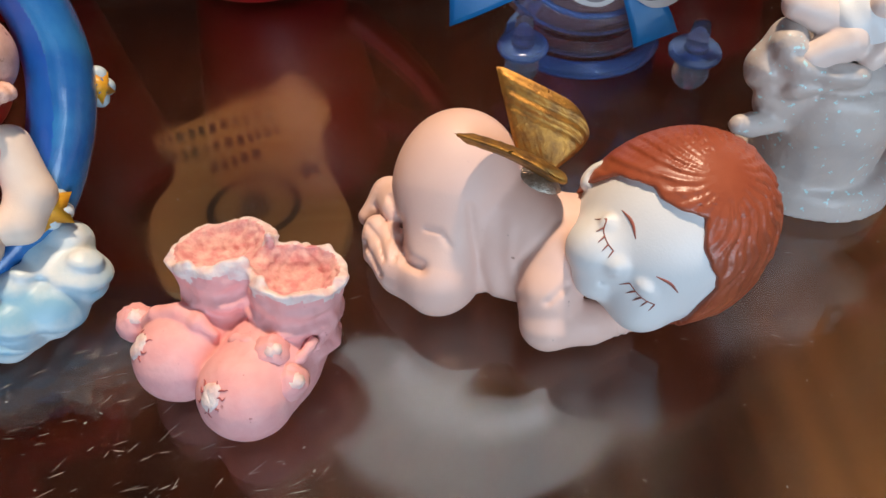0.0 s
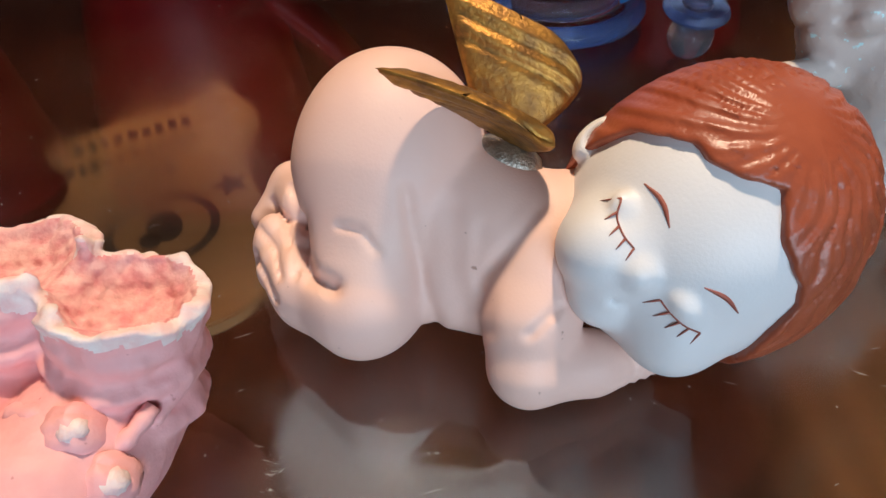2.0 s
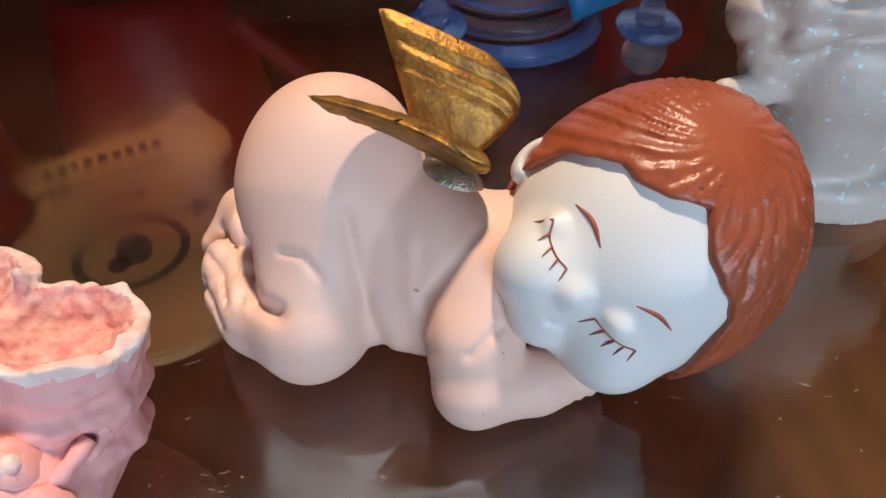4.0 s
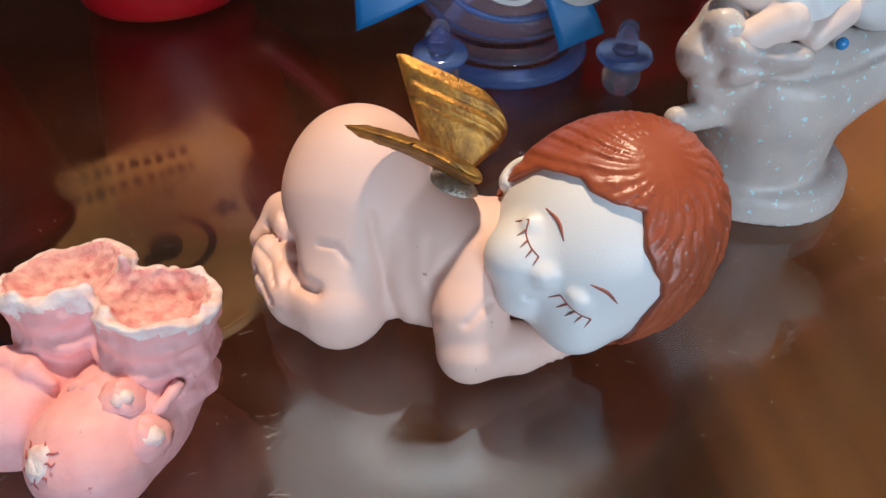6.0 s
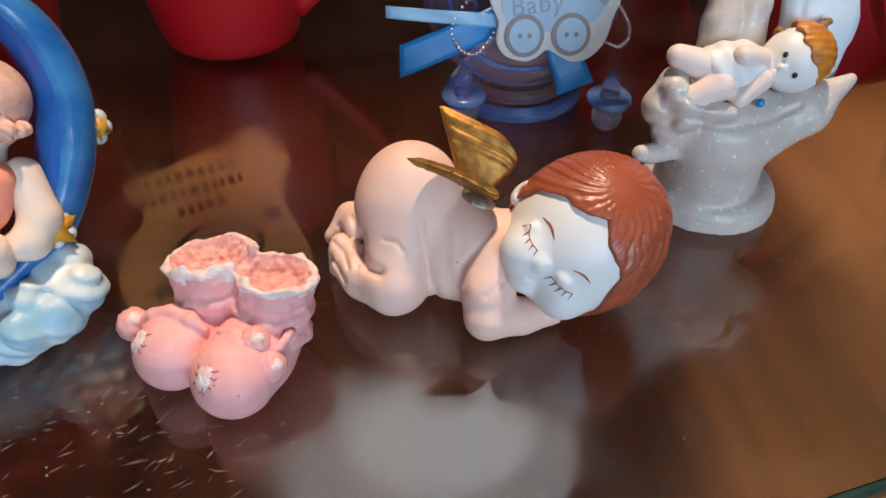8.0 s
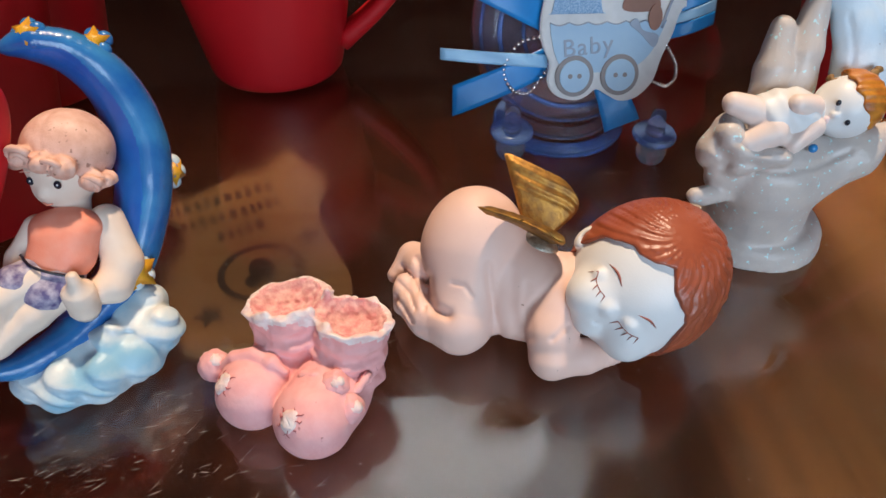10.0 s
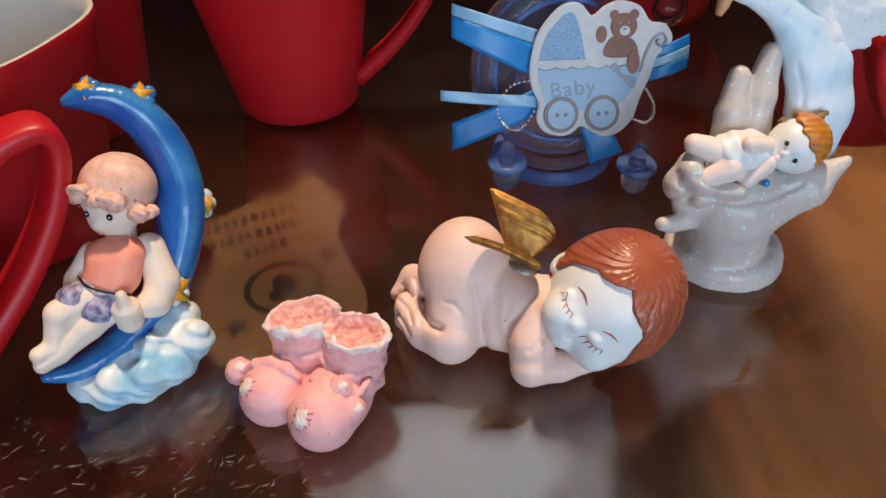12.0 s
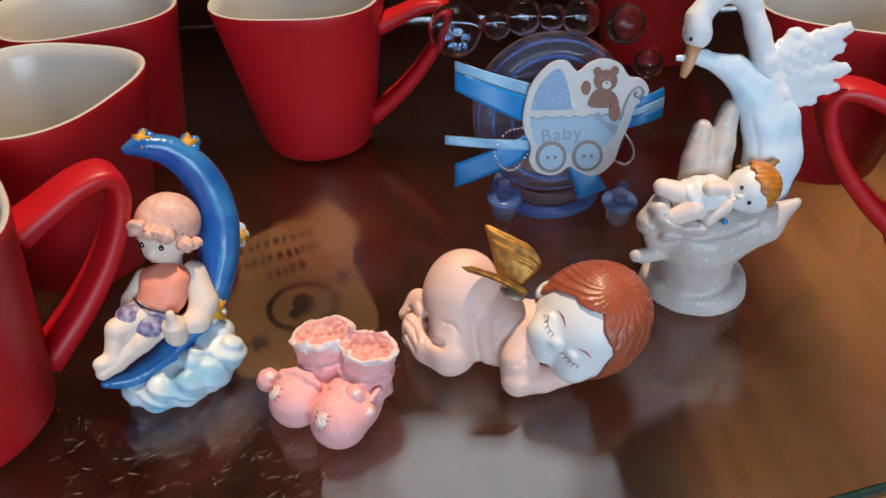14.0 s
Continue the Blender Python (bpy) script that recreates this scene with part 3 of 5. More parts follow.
def folds(p, lines):
    """Soft furrows laid over a form, drawn in its slanting front plane."""
    a, b = p[:, 0], 0.68 * p[:, 1] + 0.73 * p[:, 2]
    cut = np.zeros(len(p), np.float32)
    for pts, depth, width in lines:
        best = np.full(len(p), 1e6, np.float32)
        for (x0, y0), (x1, y1) in zip(pts, pts[1:]):
            ux, uy = x1 - x0, y1 - y0
            h = np.clip(((a - x0) * ux + (b - y0) * uy) / (ux * ux + uy * uy), 0, 1)
            best = np.minimum(best, (a - x0 - h * ux) ** 2 + (b - y0 - h * uy) ** 2)
        cut = np.maximum(cut, depth * np.exp(-best / (width * width)))
    return cut


def cherub_body(p):
    hip = ell(p, (15.9, 127.2, 22.4), (13.4, 13.0, 15.4))
    thigh = cone(p, (15.0, 124.2, 18.6), (11.2, 114.0, 8.8), 12.2, 9.2)
    thigh2 = cone(p, (25, 128.5, 12), (19, 122.5, 9), 8, 8)
    torso = path_field(p, [(20, 123.4, 18.6), (28.5, 118.4, 15.8), (38.0, 113.6, 16.6)], [11.2, 9.6, 8.4], 3)
    belly = cone(p, (20, 116.0, 9.6), (31, 111.5, 9.4), 7.4, 7.0)
    neck = cone(p, (39, 114.6, 17), (51, 114.6, 20), 7.8, 9)
    far_arm = cone(p, (43, 120.6, 10), (53, 112.6, 5), 5, 4)
    arm = path_field(p, [(35.4, 111.4, 17.2), (33.0, 105.0, 11.4), (32.7, 101.0, 5.8)], [7.0, 6.6, 5.6], 1.5)
    fore = path_field(p, [(32.7, 101.0, 5.8), (41.0, 101.6, 4.8), (48.6, 103.2, 4.0)], [5.6, 4.5, 3.5], 1.0)
    d = union(6.0, hip, thigh)
    trunk = union(3.0, torso, belly, neck, far_arm)
    d = smin(d, trunk, 0.7)
    d = union(2.2, d, thigh2)
    d = union(1.3, d, smin(arm, fore, 1.0))
    shin = path_field(p, [(10.4, 112.0, 7.6), (3.6, 117.0, 6.9), (-0.6, 121.4, 6.8)], [7.8, 6.4, 5.0], 2.0)
    d = smin(d, shin, 1.4)
    # near foot: a wedge of toes above one another, far foot pointing out behind it
    foot = union(2.0, path_field(p, [(2.2, 122.4, 7.6), (-2.0, 125.0, 7.8)], [5.8, 4.2], 1.5), path_field(p, [(-4.0, 124.4, 3.2), (-3.0, 127.0, 9.6)], [2.6, 2.4], 1.0))
    far_foot = path_field(p, [(3.2, 131.0, 11.0), (-0.4, 136.6, 10.0), (-5.4, 133.2, 6.8)], [6.0, 4.4, 2.5], 1)
    d = smin(d, smin(foot, far_foot, 0.5), 0.8)
    d = d + folds(p, CHERUB_FOLDS)
    fingers = 0.55 * np.abs(np.sin((p[:, 0] * 0.75 + p[:, 1] * 0.5) * 2.1)) * np.clip((p[:, 0] - 44.5) / 2, 0, 1) * (p[:, 2] < 8)
    return np.maximum(d + fingers * 0.8, 0.1 - p[:, 2])


def feather_plate(corners, thick, sign=1.0, n=44, m=30):
    """A ribbed wing with rounded outer corners between a hinge edge and an outer edge, mm."""
    h0, h1, t0, t1 = (np.array(c, float) for c in corners)
    normal = np.cross(h1 - h0, t0 - h0)
    normal /= np.linalg.norm(normal)
    verts, faces = [], []
    for side in (1, -1):
        for i in range(n + 1):
            for j in range(m + 1):
                s, t = i / n, j / m
                # pull the outer edge in towards its ends
                reach = 1.0 - 0.22 * max(0.0, (s - 0.72) / 0.28) ** 2.2 - 0.05 * max(0.0, (0.12 - s) / 0.12) ** 2
                tt = t * reach
                ss = s * (1 + 0.08 * math.sin(math.pi * t) ** 0.8 - 0.10 * max(0.0, (t - 0.8) / 0.2) ** 2 * (s > 0.5))
                p = (h0 * (1 - ss) + h1 * ss) * (1 - tt) + (t0 * (1 - ss) + t1 * ss) * tt
                edge = min(1.0, 9 * min(s, 1 - s), 7 * (1 - t))
                round_ = math.sqrt(max(0.0, 1 - (1 - max(edge, 0.0)) ** 2))
                ribs = 0.85 * math.sin(t * 31 + 1.0 * math.sin(s * 3)) * min(1.0, max(0.0, (t - 0.42) * 8)) + 0.07 * math.sin(s * 23 + t * 9) * (t <= 0.42) + 0.14 * math.sin(s * 61 + t * 47)
                bow = 1.1 * math.sin(s * math.pi) * math.sin(t * 2.4)
                verts.append(p + normal * (side * (thick * 0.5 + 0.35 * ribs) * round_ + bow * sign))
        base = 0 if side == 1 else (n + 1) * (m + 1)
        for i in range(n):
            for j in range(m):
                a = base + i * (m + 1) + j
                q = (a, a + m + 1, a + m + 2, a + 1)
                faces.append(q if side == 1 else q[::-1])
    k = (n + 1) * (m + 1)
    rim = [i * (m + 1) for i in range(n + 1)] + [n * (m + 1) + j for j in range(1, m + 1)] + [i * (m + 1) + m for i in range(n - 1, -1, -1)] + [j for j in range(m - 1, 0, -1)]
    for a, b in zip(rim, rim[1:] + rim[:1]):
        faces.append((b, a, a + k, b + k))
    return verts, faces


def lash_bits():
    bits = []
    for arc in ([(-14.2, -9.0), (-13.0, -10.7), (-11.4, -11.6), (-9.6, -11.7)], [(-2.8, -13.1), (-0.6, -13.2), (1.2, -12.9), (3.0, -12.1)]):
        line = [on_face(u, v, 0.06) for u, v, *_ in smooth_curve([(u, v, 0) for u, v in arc], 10)]
        bits.append(tube(line, 0.13, 6))
        for k in range(5):
            u, v, _ = smooth_curve([(u, v, 0) for u, v in arc], 8)[2 * k]
            du = (u - (arc[0][0] + arc[-1][0]) / 2) * 0.16
            a, b = on_face(u, v, 0.06), on_face(u + du, v - 1.6, 0.1)
            bits.append(tube([a, (a + b) / 2, b], [0.17, 0.13, 0.04], 6))
    for arc in ([(-13.6, -5.9), (-11.6, -6.0), (-9.2, -7.4)], [(-2.0, -8.8), (0.5, -7.7), (3.2, -7.6)]):
        line = [on_face(u, v, 0.02) for u, v, _ in smooth_curve([(u, v, 0) for u, v in arc], 10)]
        bits.append(tube(line, [0.08 + 0.24 * math.sin(math.pi * i / 10) for i in range(11)], 6))
    return bits


def make_cherub():
    bits = []
    v, f = surface(cherub_body, (-15, 92, -0.5), (62, 146, 40), 0.55)
    bits.append((v, f, SKIN))
    v, f = surface(cherub_head, (32, 86, -1), (82, 136, 46), 0.5)
    bits.append((v, f, FACE))
    v, f = surface(cherub_hair, (32, 86, -1), (82, 136, 46), 0.45)
    bits.append((v, f, HAIR))
    bits += [(*b, LASH) for b in lash_bits()]
    v, f = feather_plate(((27.2, 126.2, 30.0), (35.6, 124.2, 26.8), (23.4, 137.3, 43.8), (44.6, 130.2, 35.2)), 1.7)
    bits.append((v, f, GOLD))
    v, f = feather_plate(((27.2, 124.0, 30.0), (34.8, 120.4, 27.0), (14.0, 116.2, 42.4), (35.0, 109.4, 35.8)), 1.7, -1.0)
    bits.append((v, f, GOLD))
    v, f = ball((31.0, 121.6, 25.0), (5.6, 3.4, 2.6), 10, 16, ((0.87, -0.47, -0.1), (0.47, 0.87, 0), (0.1, 0, 1)))
    bits.append((v, f, SILVER))
    ob = pieces("cherub_figurine", bits)
    return tagged(ob, "pink resin cherub figurine asleep, red hair and gold wings", "figurine")


make_cherub()


# ---- pair of booties ----
SHOES = (((-39.2, 93.4, 8.0), (-28.5, 105.0, 8.0), (-29.4, 104.4, 11.0), (-30.8, 108.2, 24.0), 8.8, 10.0, 8.4),
         ((-24.6, 84.8, 8.4), (-17.8, 98.6, 8.2), (-17.0, 98.4, 11.0), (-15.2, 101.8, 23.2), 9.2, 9.2, 7.7))


def mouth_axis(spec):
    return (np.array(spec[3]) - np.array(spec[2])) / np.linalg.norm(np.array(spec[3]) - np.array(spec[2]))


def bootie_pair(p):
    """Both shoes, cast in one lump: bulbous toes, wrinkled cuffs, ragged mouths full of wool."""
    d, cuffs, holes = None, None, None
    for k, (toe, heel, mouth, top, toe_r, cuff_r, hole_r) in enumerate(SHOES):
        toe, heel, mouth, top = (np.array(c, np.float32) for c in (toe, heel, mouth, top))
        axis = mouth_axis(SHOES[k]).astype(np.float32)
        foot = path_field(p, [toe, (toe + heel) / 2 + (0, 0, -0.4), heel], [toe_r, toe_r * 0.94, toe_r * 0.86], 3)
        foot = foot + 0.06 * ripple(p, 1.4, k) + 0.22 * np.clip((3.5 - p[:, 2]) / 3, 0, 1) * ripple(p, 1.1, k + 2.0)
        height = (p - mouth) @ axis
        cuff = cone(p, mouth, top + axis * 3, cuff_r * 0.93, cuff_r)
        cuff = cuff + 0.85 * np.sin(height * 1.05 + 1.8 * ripple(p, 7, k) + k) * np.clip(1.1 - height / 11, 0.2, 1) + 0.5 * ripple(p, 2.4, k) + 0.15 * ripple(p, 0.9, k)
        cuff = cuff - 1.0 * np.exp(-((height - 12.4) / 1.5) ** 2) * (0.8 + 0.9 * ripple(p, 2.4, k + 1.0))
        cap = (p - top) @ axis - 1.3 * ripple(p, 3.2, k + 0.7) - 0.5 * ripple(p, 1.2, k)
        cuff = smax(cuff, cap, 0.9)
        d = foot if d is None else smin(d, foot, 0.6)
        cuffs = cuff if cuffs is None else smin(cuffs, cuff, 1.2)
        bowl = ell(p, top + axis * 1.2, (hole_r * 1.02, hole_r * 0.98, 5.6 + 1.2 * k)) + 0.34 * ripple(p, 0.75, k) + 0.3 * ripple(p, 1.7, k + 1.5)
        holes = bowl if holes is None else np.minimum(holes, bowl)
    saddle = cone(p, (-27.0, 106.2, 25.6), (-19.6, 103.4, 25.2), 3.6, 3.6) + 0.3 * ripple(p, 0.8)
    holes = smin(holes, saddle, 0.8)
    # rolled lips where the cuffs leave the shoes
    lips = smin(path_field(p, [(-46.6, 98.4, 12.0), (-43.0, 98.2, 14.8), (-38.2, 97.4, 16.2), (-34.2, 95.0, 16.0), (-31.0, 93.0, 14.4)], [1.2, 1.7, 1.9, 1.9, 0.9], 0.6),
                path_field(p, [(-11.8, 91.0, 13.0), (-9.6, 95.2, 14.4), (-9.2, 99.6, 15.6), (-10.6, 104.0, 15.0)], [0.8, 1.2, 1.5, 1.0], 0.6), 0.4)
    d = smin(d, cuffs, 0.9)
    d = smin(d, lips + 0.2 * ripple(p, 1.5), 0.5)
    d = smax(d, -holes, 0.5)
    return np.maximum(d, 0.1 - p[:, 2])


def make_booties():
    root = new("bootie_ornament")
    root.empty_display_size = 0.02
    v, f = surface(bootie_pair, (-51, 74, -0.5), (-3, 120, 29), 0.42)
    mid = v[f].mean(1)
    nrm = np.cross(v[f[:, 1]] - v[f[:, 0]], v[f[:, 2]] - v[f[:, 0]])
    nrm /= np.maximum(np.linalg.norm(nrm, axis=1), 1e-9)[:, None]
    # each face belongs to the shoe on its side of the seam
    side = (mid[:, 0] + 27.6) * 24 - (mid[:, 1] - 98) * 11 > 0
    for k, spec in enumerate(SHOES):
        top, axis = np.array(spec[3]), mouth_axis(spec)
        rel = mid - top
        height = rel @ axis
        radial = np.linalg.norm(rel - np.outer(height, axis), axis=1)
        facing = np.einsum("ij,ij->i", rel - np.outer(height, axis), nrm)
        mine = side == bool(k)
        wool = mine & (height > -7.5) & (radial < spec[6] + 0.3) & ((facing < 0.2 * radial) | (radial < spec[6] * 0.8)) & (height < 0.6)
        gap = mid - np.array((-23.4, 104.8, 22.5))
        wool |= mine & (np.abs(gap[:, 0]) < 3.2) & (np.abs(gap[:, 1] + 0.3) < 3.4) & (gap[:, 2] > -4)
        jag = 0.55 * ripple(mid, 1.6, k) + 0.5 * ripple(mid, 0.7, k + 1.0)
        edge = mine & ~wool & (height > -2.3 + jag * 1.2)
        body = mine & ~wool & ~edge
        shoe = None
        for name, mask, mat, label in (("bootie", body, PINK, ""), ("lining", wool, PINK_WOOL, "knobbly pink woollen lining"), ("trim", edge, TRIM, "ragged white trim round the opening")):
            used, inv = np.unique(f[mask], return_inverse=True)
            ob = pieces(name, [(v[used], inv.reshape(-1, 4), mat)], shoe or root, label)
            shoe = shoe or ob
        toe, r = np.array(spec[0]), spec[4]
        # white star patch on the toe, with dark stitches round it
        aim = np.array((-0.62, -0.24, 0.66)) if k == 0 else np.array((-0.47, -0.58, 0.66))
        aim /= np.linalg.norm(aim)
        px = np.cross(aim, (0, 0, 1))
        px /= np.linalg.norm(px)
        py = np.cross(px, aim)
        pv, pf = ball(toe + aim * (r - 0.35), (2.1, 2.8, 0.8), 10, 18, (px, py, aim))
        pv = [np.array(q) + aim * 0.18 * math.sin(q[0] * 4.1 + q[2] * 3.3) + px * 0.25 * math.sin(q[2] * 3.0) for q in pv]
        pieces("toe_patch", [(pv, pf, TRIM)], shoe, "small chipped white patch on the toe")
        stitches = []
        rng = random.Random(8 + k)
        for s in range(9):
            a = 2 * math.pi * s / 9 + rng.uniform(-0.25, 0.25)
            near, spread = 0.21 + rng.uniform(-0.03, 0.04), 0.36 + rng.uniform(-0.05, 0.10)
            pts = []
            for j in range(4):
                o, b = near + (spread - near) * j / 3, a + rng.uniform(-0.16, 0.16)
                pts.append(toe + (aim * math.cos(o) + (px * math.cos(b) + py * math.sin(b)) * math.sin(o)) * (r + 0.12))
            stitches.append((*tube(pts, [0.17, 0.16, 0.13, 0.06], 5), STITCH))
        pieces("stitching", stitches, shoe, "dark pink stitch lines")

    def pompom(c, r, white):
        v, f = ball(c, r, 12, 18)
        v = [np.array(c) + (np.array(q) - c) * (1 + 0.07 * math.sin(q[0] * 2.1 + q[2] * 1.6) + 0.05 * math.sin(q[1] * 3.1)) for q in v]
        ob = pieces("pompom", [(v, f, PINK)], root)
        c2 = np.array(c) + np.array(white) / np.linalg.norm(white) * r * 0.62
        v, f = ball(c2, r * 0.5, 8, 12)
        v = [c2 + (np.array(q) - c2) * (1 + 0.12 * math.sin(q[0] * 5 + q[2] * 4)) for q in v]
        pieces("tip", [(v, f, TRIM)], ob, "worn white tip")

    pompom((-48.6, 99.6, 10.8), 3.9, (0.2, -0.3, 0.9))
    pompom((-19.4, 88.4, 15.0), 3.4, (0.3, -0.5, 0.8))
    pompom((-16.4, 84.8, 11.0), 3.5, (0.6, -0.5, 0.6))
    v, f = tube(smooth_curve([(-27.4, 91.4, 14.8), (-25.0, 90.4, 16.0), (-22.0, 89.4, 16.2), (-19.4, 88.6, 16.0)], 10), [1.0 + 0.5 * abs(math.sin(i)) for i in range(11)], 8)
    pieces("bow", [(v, f, PINK)], root, "pink moulded bow")
    v, f = tube(smooth_curve([(-17, 86.5, 12.5), (-14.2, 88.4, 13.6), (-12.0, 91.6, 14.6)], 10), [0.8 + 0.4 * abs(math.sin(i)) for i in range(11)], 8)
    pieces("bow", [(v, f, PINK)], root, "pink moulded bow")
    return tagged(root, "pair of pink moulded baby booties with white trim on the glass", "ornament")


make_booties()


# ---- boy on the moon ----
MOON_N = np.array((-0.559, 0.655, -0.508), np.float32)
MOON_AT = np.array((-84, 115, 12), np.float32)
BOY = np.array((-82.6, 135.0, 47.2))
TURN = radians(-17)


def boy_at(x, y, z):
    """A point of the boy's turned head."""
    return BOY + np.array((x * math.cos(TURN) - y * math.sin(TURN), x * math.sin(TURN) + y * math.cos(TURN), z))


def moon_field(p):
    off = (p - MOON_AT) @ MOON_N
    q = p - np.outer(off, MOON_N) * 0.36
    line = smooth_curve([(-94.5, 149.6, 69.5), (-89.5, 152.5, 69), (-82, 155.5, 64.5), (-74.5, 154.5, 55), (-70.2, 148.5, 42), (-70.8, 139.5, 29.5), (-75.5, 127.5, 17.5), (-84.5, 115, 11), (-94, 105, 9.8), (-101.5, 99.4, 12.2)], 44)
    radii = [1.6 + 5.2 * math.sin(math.pi * min(1, max(0, i / 44))) ** 0.8 for i in range(45)]
    d = path_field(q, line, radii, 0.02)
    return d + 0.1 * ripple(p, 4)


def cloud_field(p):
    lumps = [((-93, 104, 4), 6.3), ((-86, 102, 4.5), 7.0), ((-78, 104, 5), 7.0), ((-71, 109, 6), 6.8), ((-66, 115, 9), 6.2), ((-72, 117, 10), 6.6), ((-83, 110, 6.5), 6.8), ((-69, 121, 13), 4.8), ((-76, 110, 11), 4.6), ((-88, 106.5, 7), 5.0)]
    d = union(1.3, *(ell(p, c, (r, r, r * 0.95)) for c, r in lumps))
    folds = np.sin(0.62 * (p[:, 0] + p[:, 2] * 1.6) + 1.3 * np.sin(p[:, 1] * 0.3 + p[:, 2] * 0.35))
    return np.maximum(d - 0.55 * folds, 0.1 - p[:, 2])


def boy_skin(p):
    d = ell(p, BOY, (9.6, 9.2, 9.6))
    d = union(2.0, d, ell(p, boy_at(0, -5.0, -4.6), (6.2, 4.8, 4.8)), ell(p, boy_at(-0.6, -9.6, -3.4), (1.1, 1.0, 1.0)))
    d = smin(d, cone(p, BOY + (0, -2, -8), (-82, 127, 36), 3.5, 4), 1)
    arm = path_field(p, [(-74.6, 127.0, 34.5), (-71.8, 121.8, 26), (-73.6, 116.8, 22.5), (-78.0, 114.5, 22.5)], [4.2, 4.7, 4.3, 3.3], 1)
    arm2 = path_field(p, [(-90.2, 125.0, 34.5), (-94.8, 120.4, 29.5), (-96.0, 115.5, 26.0)], [3.6, 3.0, 2.6], 1)
    leg = path_field(p, [(-89, 113.0, 28.5), (-95.6, 108.0, 27.5), (-97.5, 102.8, 20.0), (-100.5, 99.8, 20.5)], [4.4, 3.9, 3.0, 2.4], 1)
    leg2 = path_field(p, [(-84, 113, 25.5), (-89.6, 108.0, 22.5), (-96.8, 102.4, 18.4), (-100.2, 98.8, 17.6)], [4.6, 4.0, 3.0, 2.4], 1)
    return union(0.4, d, arm, arm2, np.minimum(leg, leg2))


def boy_curls(p):
    d = ell(p, BOY + (0.6, 1.2, 2.0), (10.6, 10.3, 9.9))
    o = p - BOY.astype(np.float32)
    q = np.stack([o[:, 0] * math.cos(TURN) + o[:, 1] * math.sin(TURN), -o[:, 0] * math.sin(TURN) + o[:, 1] * math.cos(TURN), o[:, 2]], 1)
    cut = -(q[:, 2] + 5.5 - np.clip(-q[:, 1] + 1.0, 0, 9) * 0.86)
    d = smax(d, cut, 1.0)
    curls = [((-8.8, -5.2, 2.6), 3.0), ((-3.6, -8.6, 5.8), 2.9), ((1.6, -9.2, 5.2), 2.8), ((6.0, -8.0, 3.8), 3.0), ((9.4, -4.6, -1.4), 2.9), ((11.4, -2.0, -2.4), 2.2), ((-10.8, -2.4, 0.2), 2.3)]
    for c, r in curls:
        at = boy_at(*c)
        k = ell(p, at, (r, r, r * 0.85))
        k = k + 0.35 * np.sin(np.linalg.norm(p - at.astype(np.float32) - np.array((0.0, -1.5, 0.4), np.float32), axis=1) * 3.4)
        d = smin(d, k, 0.4)
    seam = np.abs(q[:, 0] * 0.8 + q[:, 2] * 0.35 - 3.5)
    return d + 0.3 * np.exp(-(seam / 0.5) ** 2) * (q[:, 2] > 4)


def boy_shirt(p):
    d = union(2.5, ell(p, (-82.6, 123.2, 36.0), (8.6, 5.4, 4.6)), ell(p, (-83.4, 120.4, 32.4), (7.9, 6.0, 6.2)), ell(p, (-84.6, 118.0, 29.5), (7.8, 6.0, 4.6)))
    return d + 0.15 * ripple(p, 2.4)


def boy_shorts(p):
    d = union(1.2, ell(p, (-86.2, 116.0, 27.8), (7.8, 6.0, 4.4)), cone(p, (-88.8, 114.6, 28.6), (-92.4, 111.8, 28.8), 4.6, 4.8), cone(p, (-83.8, 114.2, 26), (-86.8, 111.2, 25.4), 5.0, 5.0))
    return d + 0.2 * ripple(p, 1.6)


def star_bits(c, aim, size, thick):
    """A plump five-pointed star."""
    aim = np.array(aim, float) / np.linalg.norm(aim)
    ex = np.cross(aim, (0.2, 0.1, 1.0))
    ex /= np.linalg.norm(ex)
    ey = np.cross(aim, ex)
    c = np.array(c, float)
    verts = [c + aim * thick, c - aim * thick]
    for k in range(10):
        r = size if k % 2 == 0 else size * 0.58
        a = math.pi * k / 5
        verts.append(c + (ex * math.cos(a) + ey * math.sin(a)) * r)
    faces = []
    for k in range(10):
        a, b = 2 + k, 2 + (k + 1) % 10
        faces += [(0, a, b), (1, b, a)]
    return verts, faces


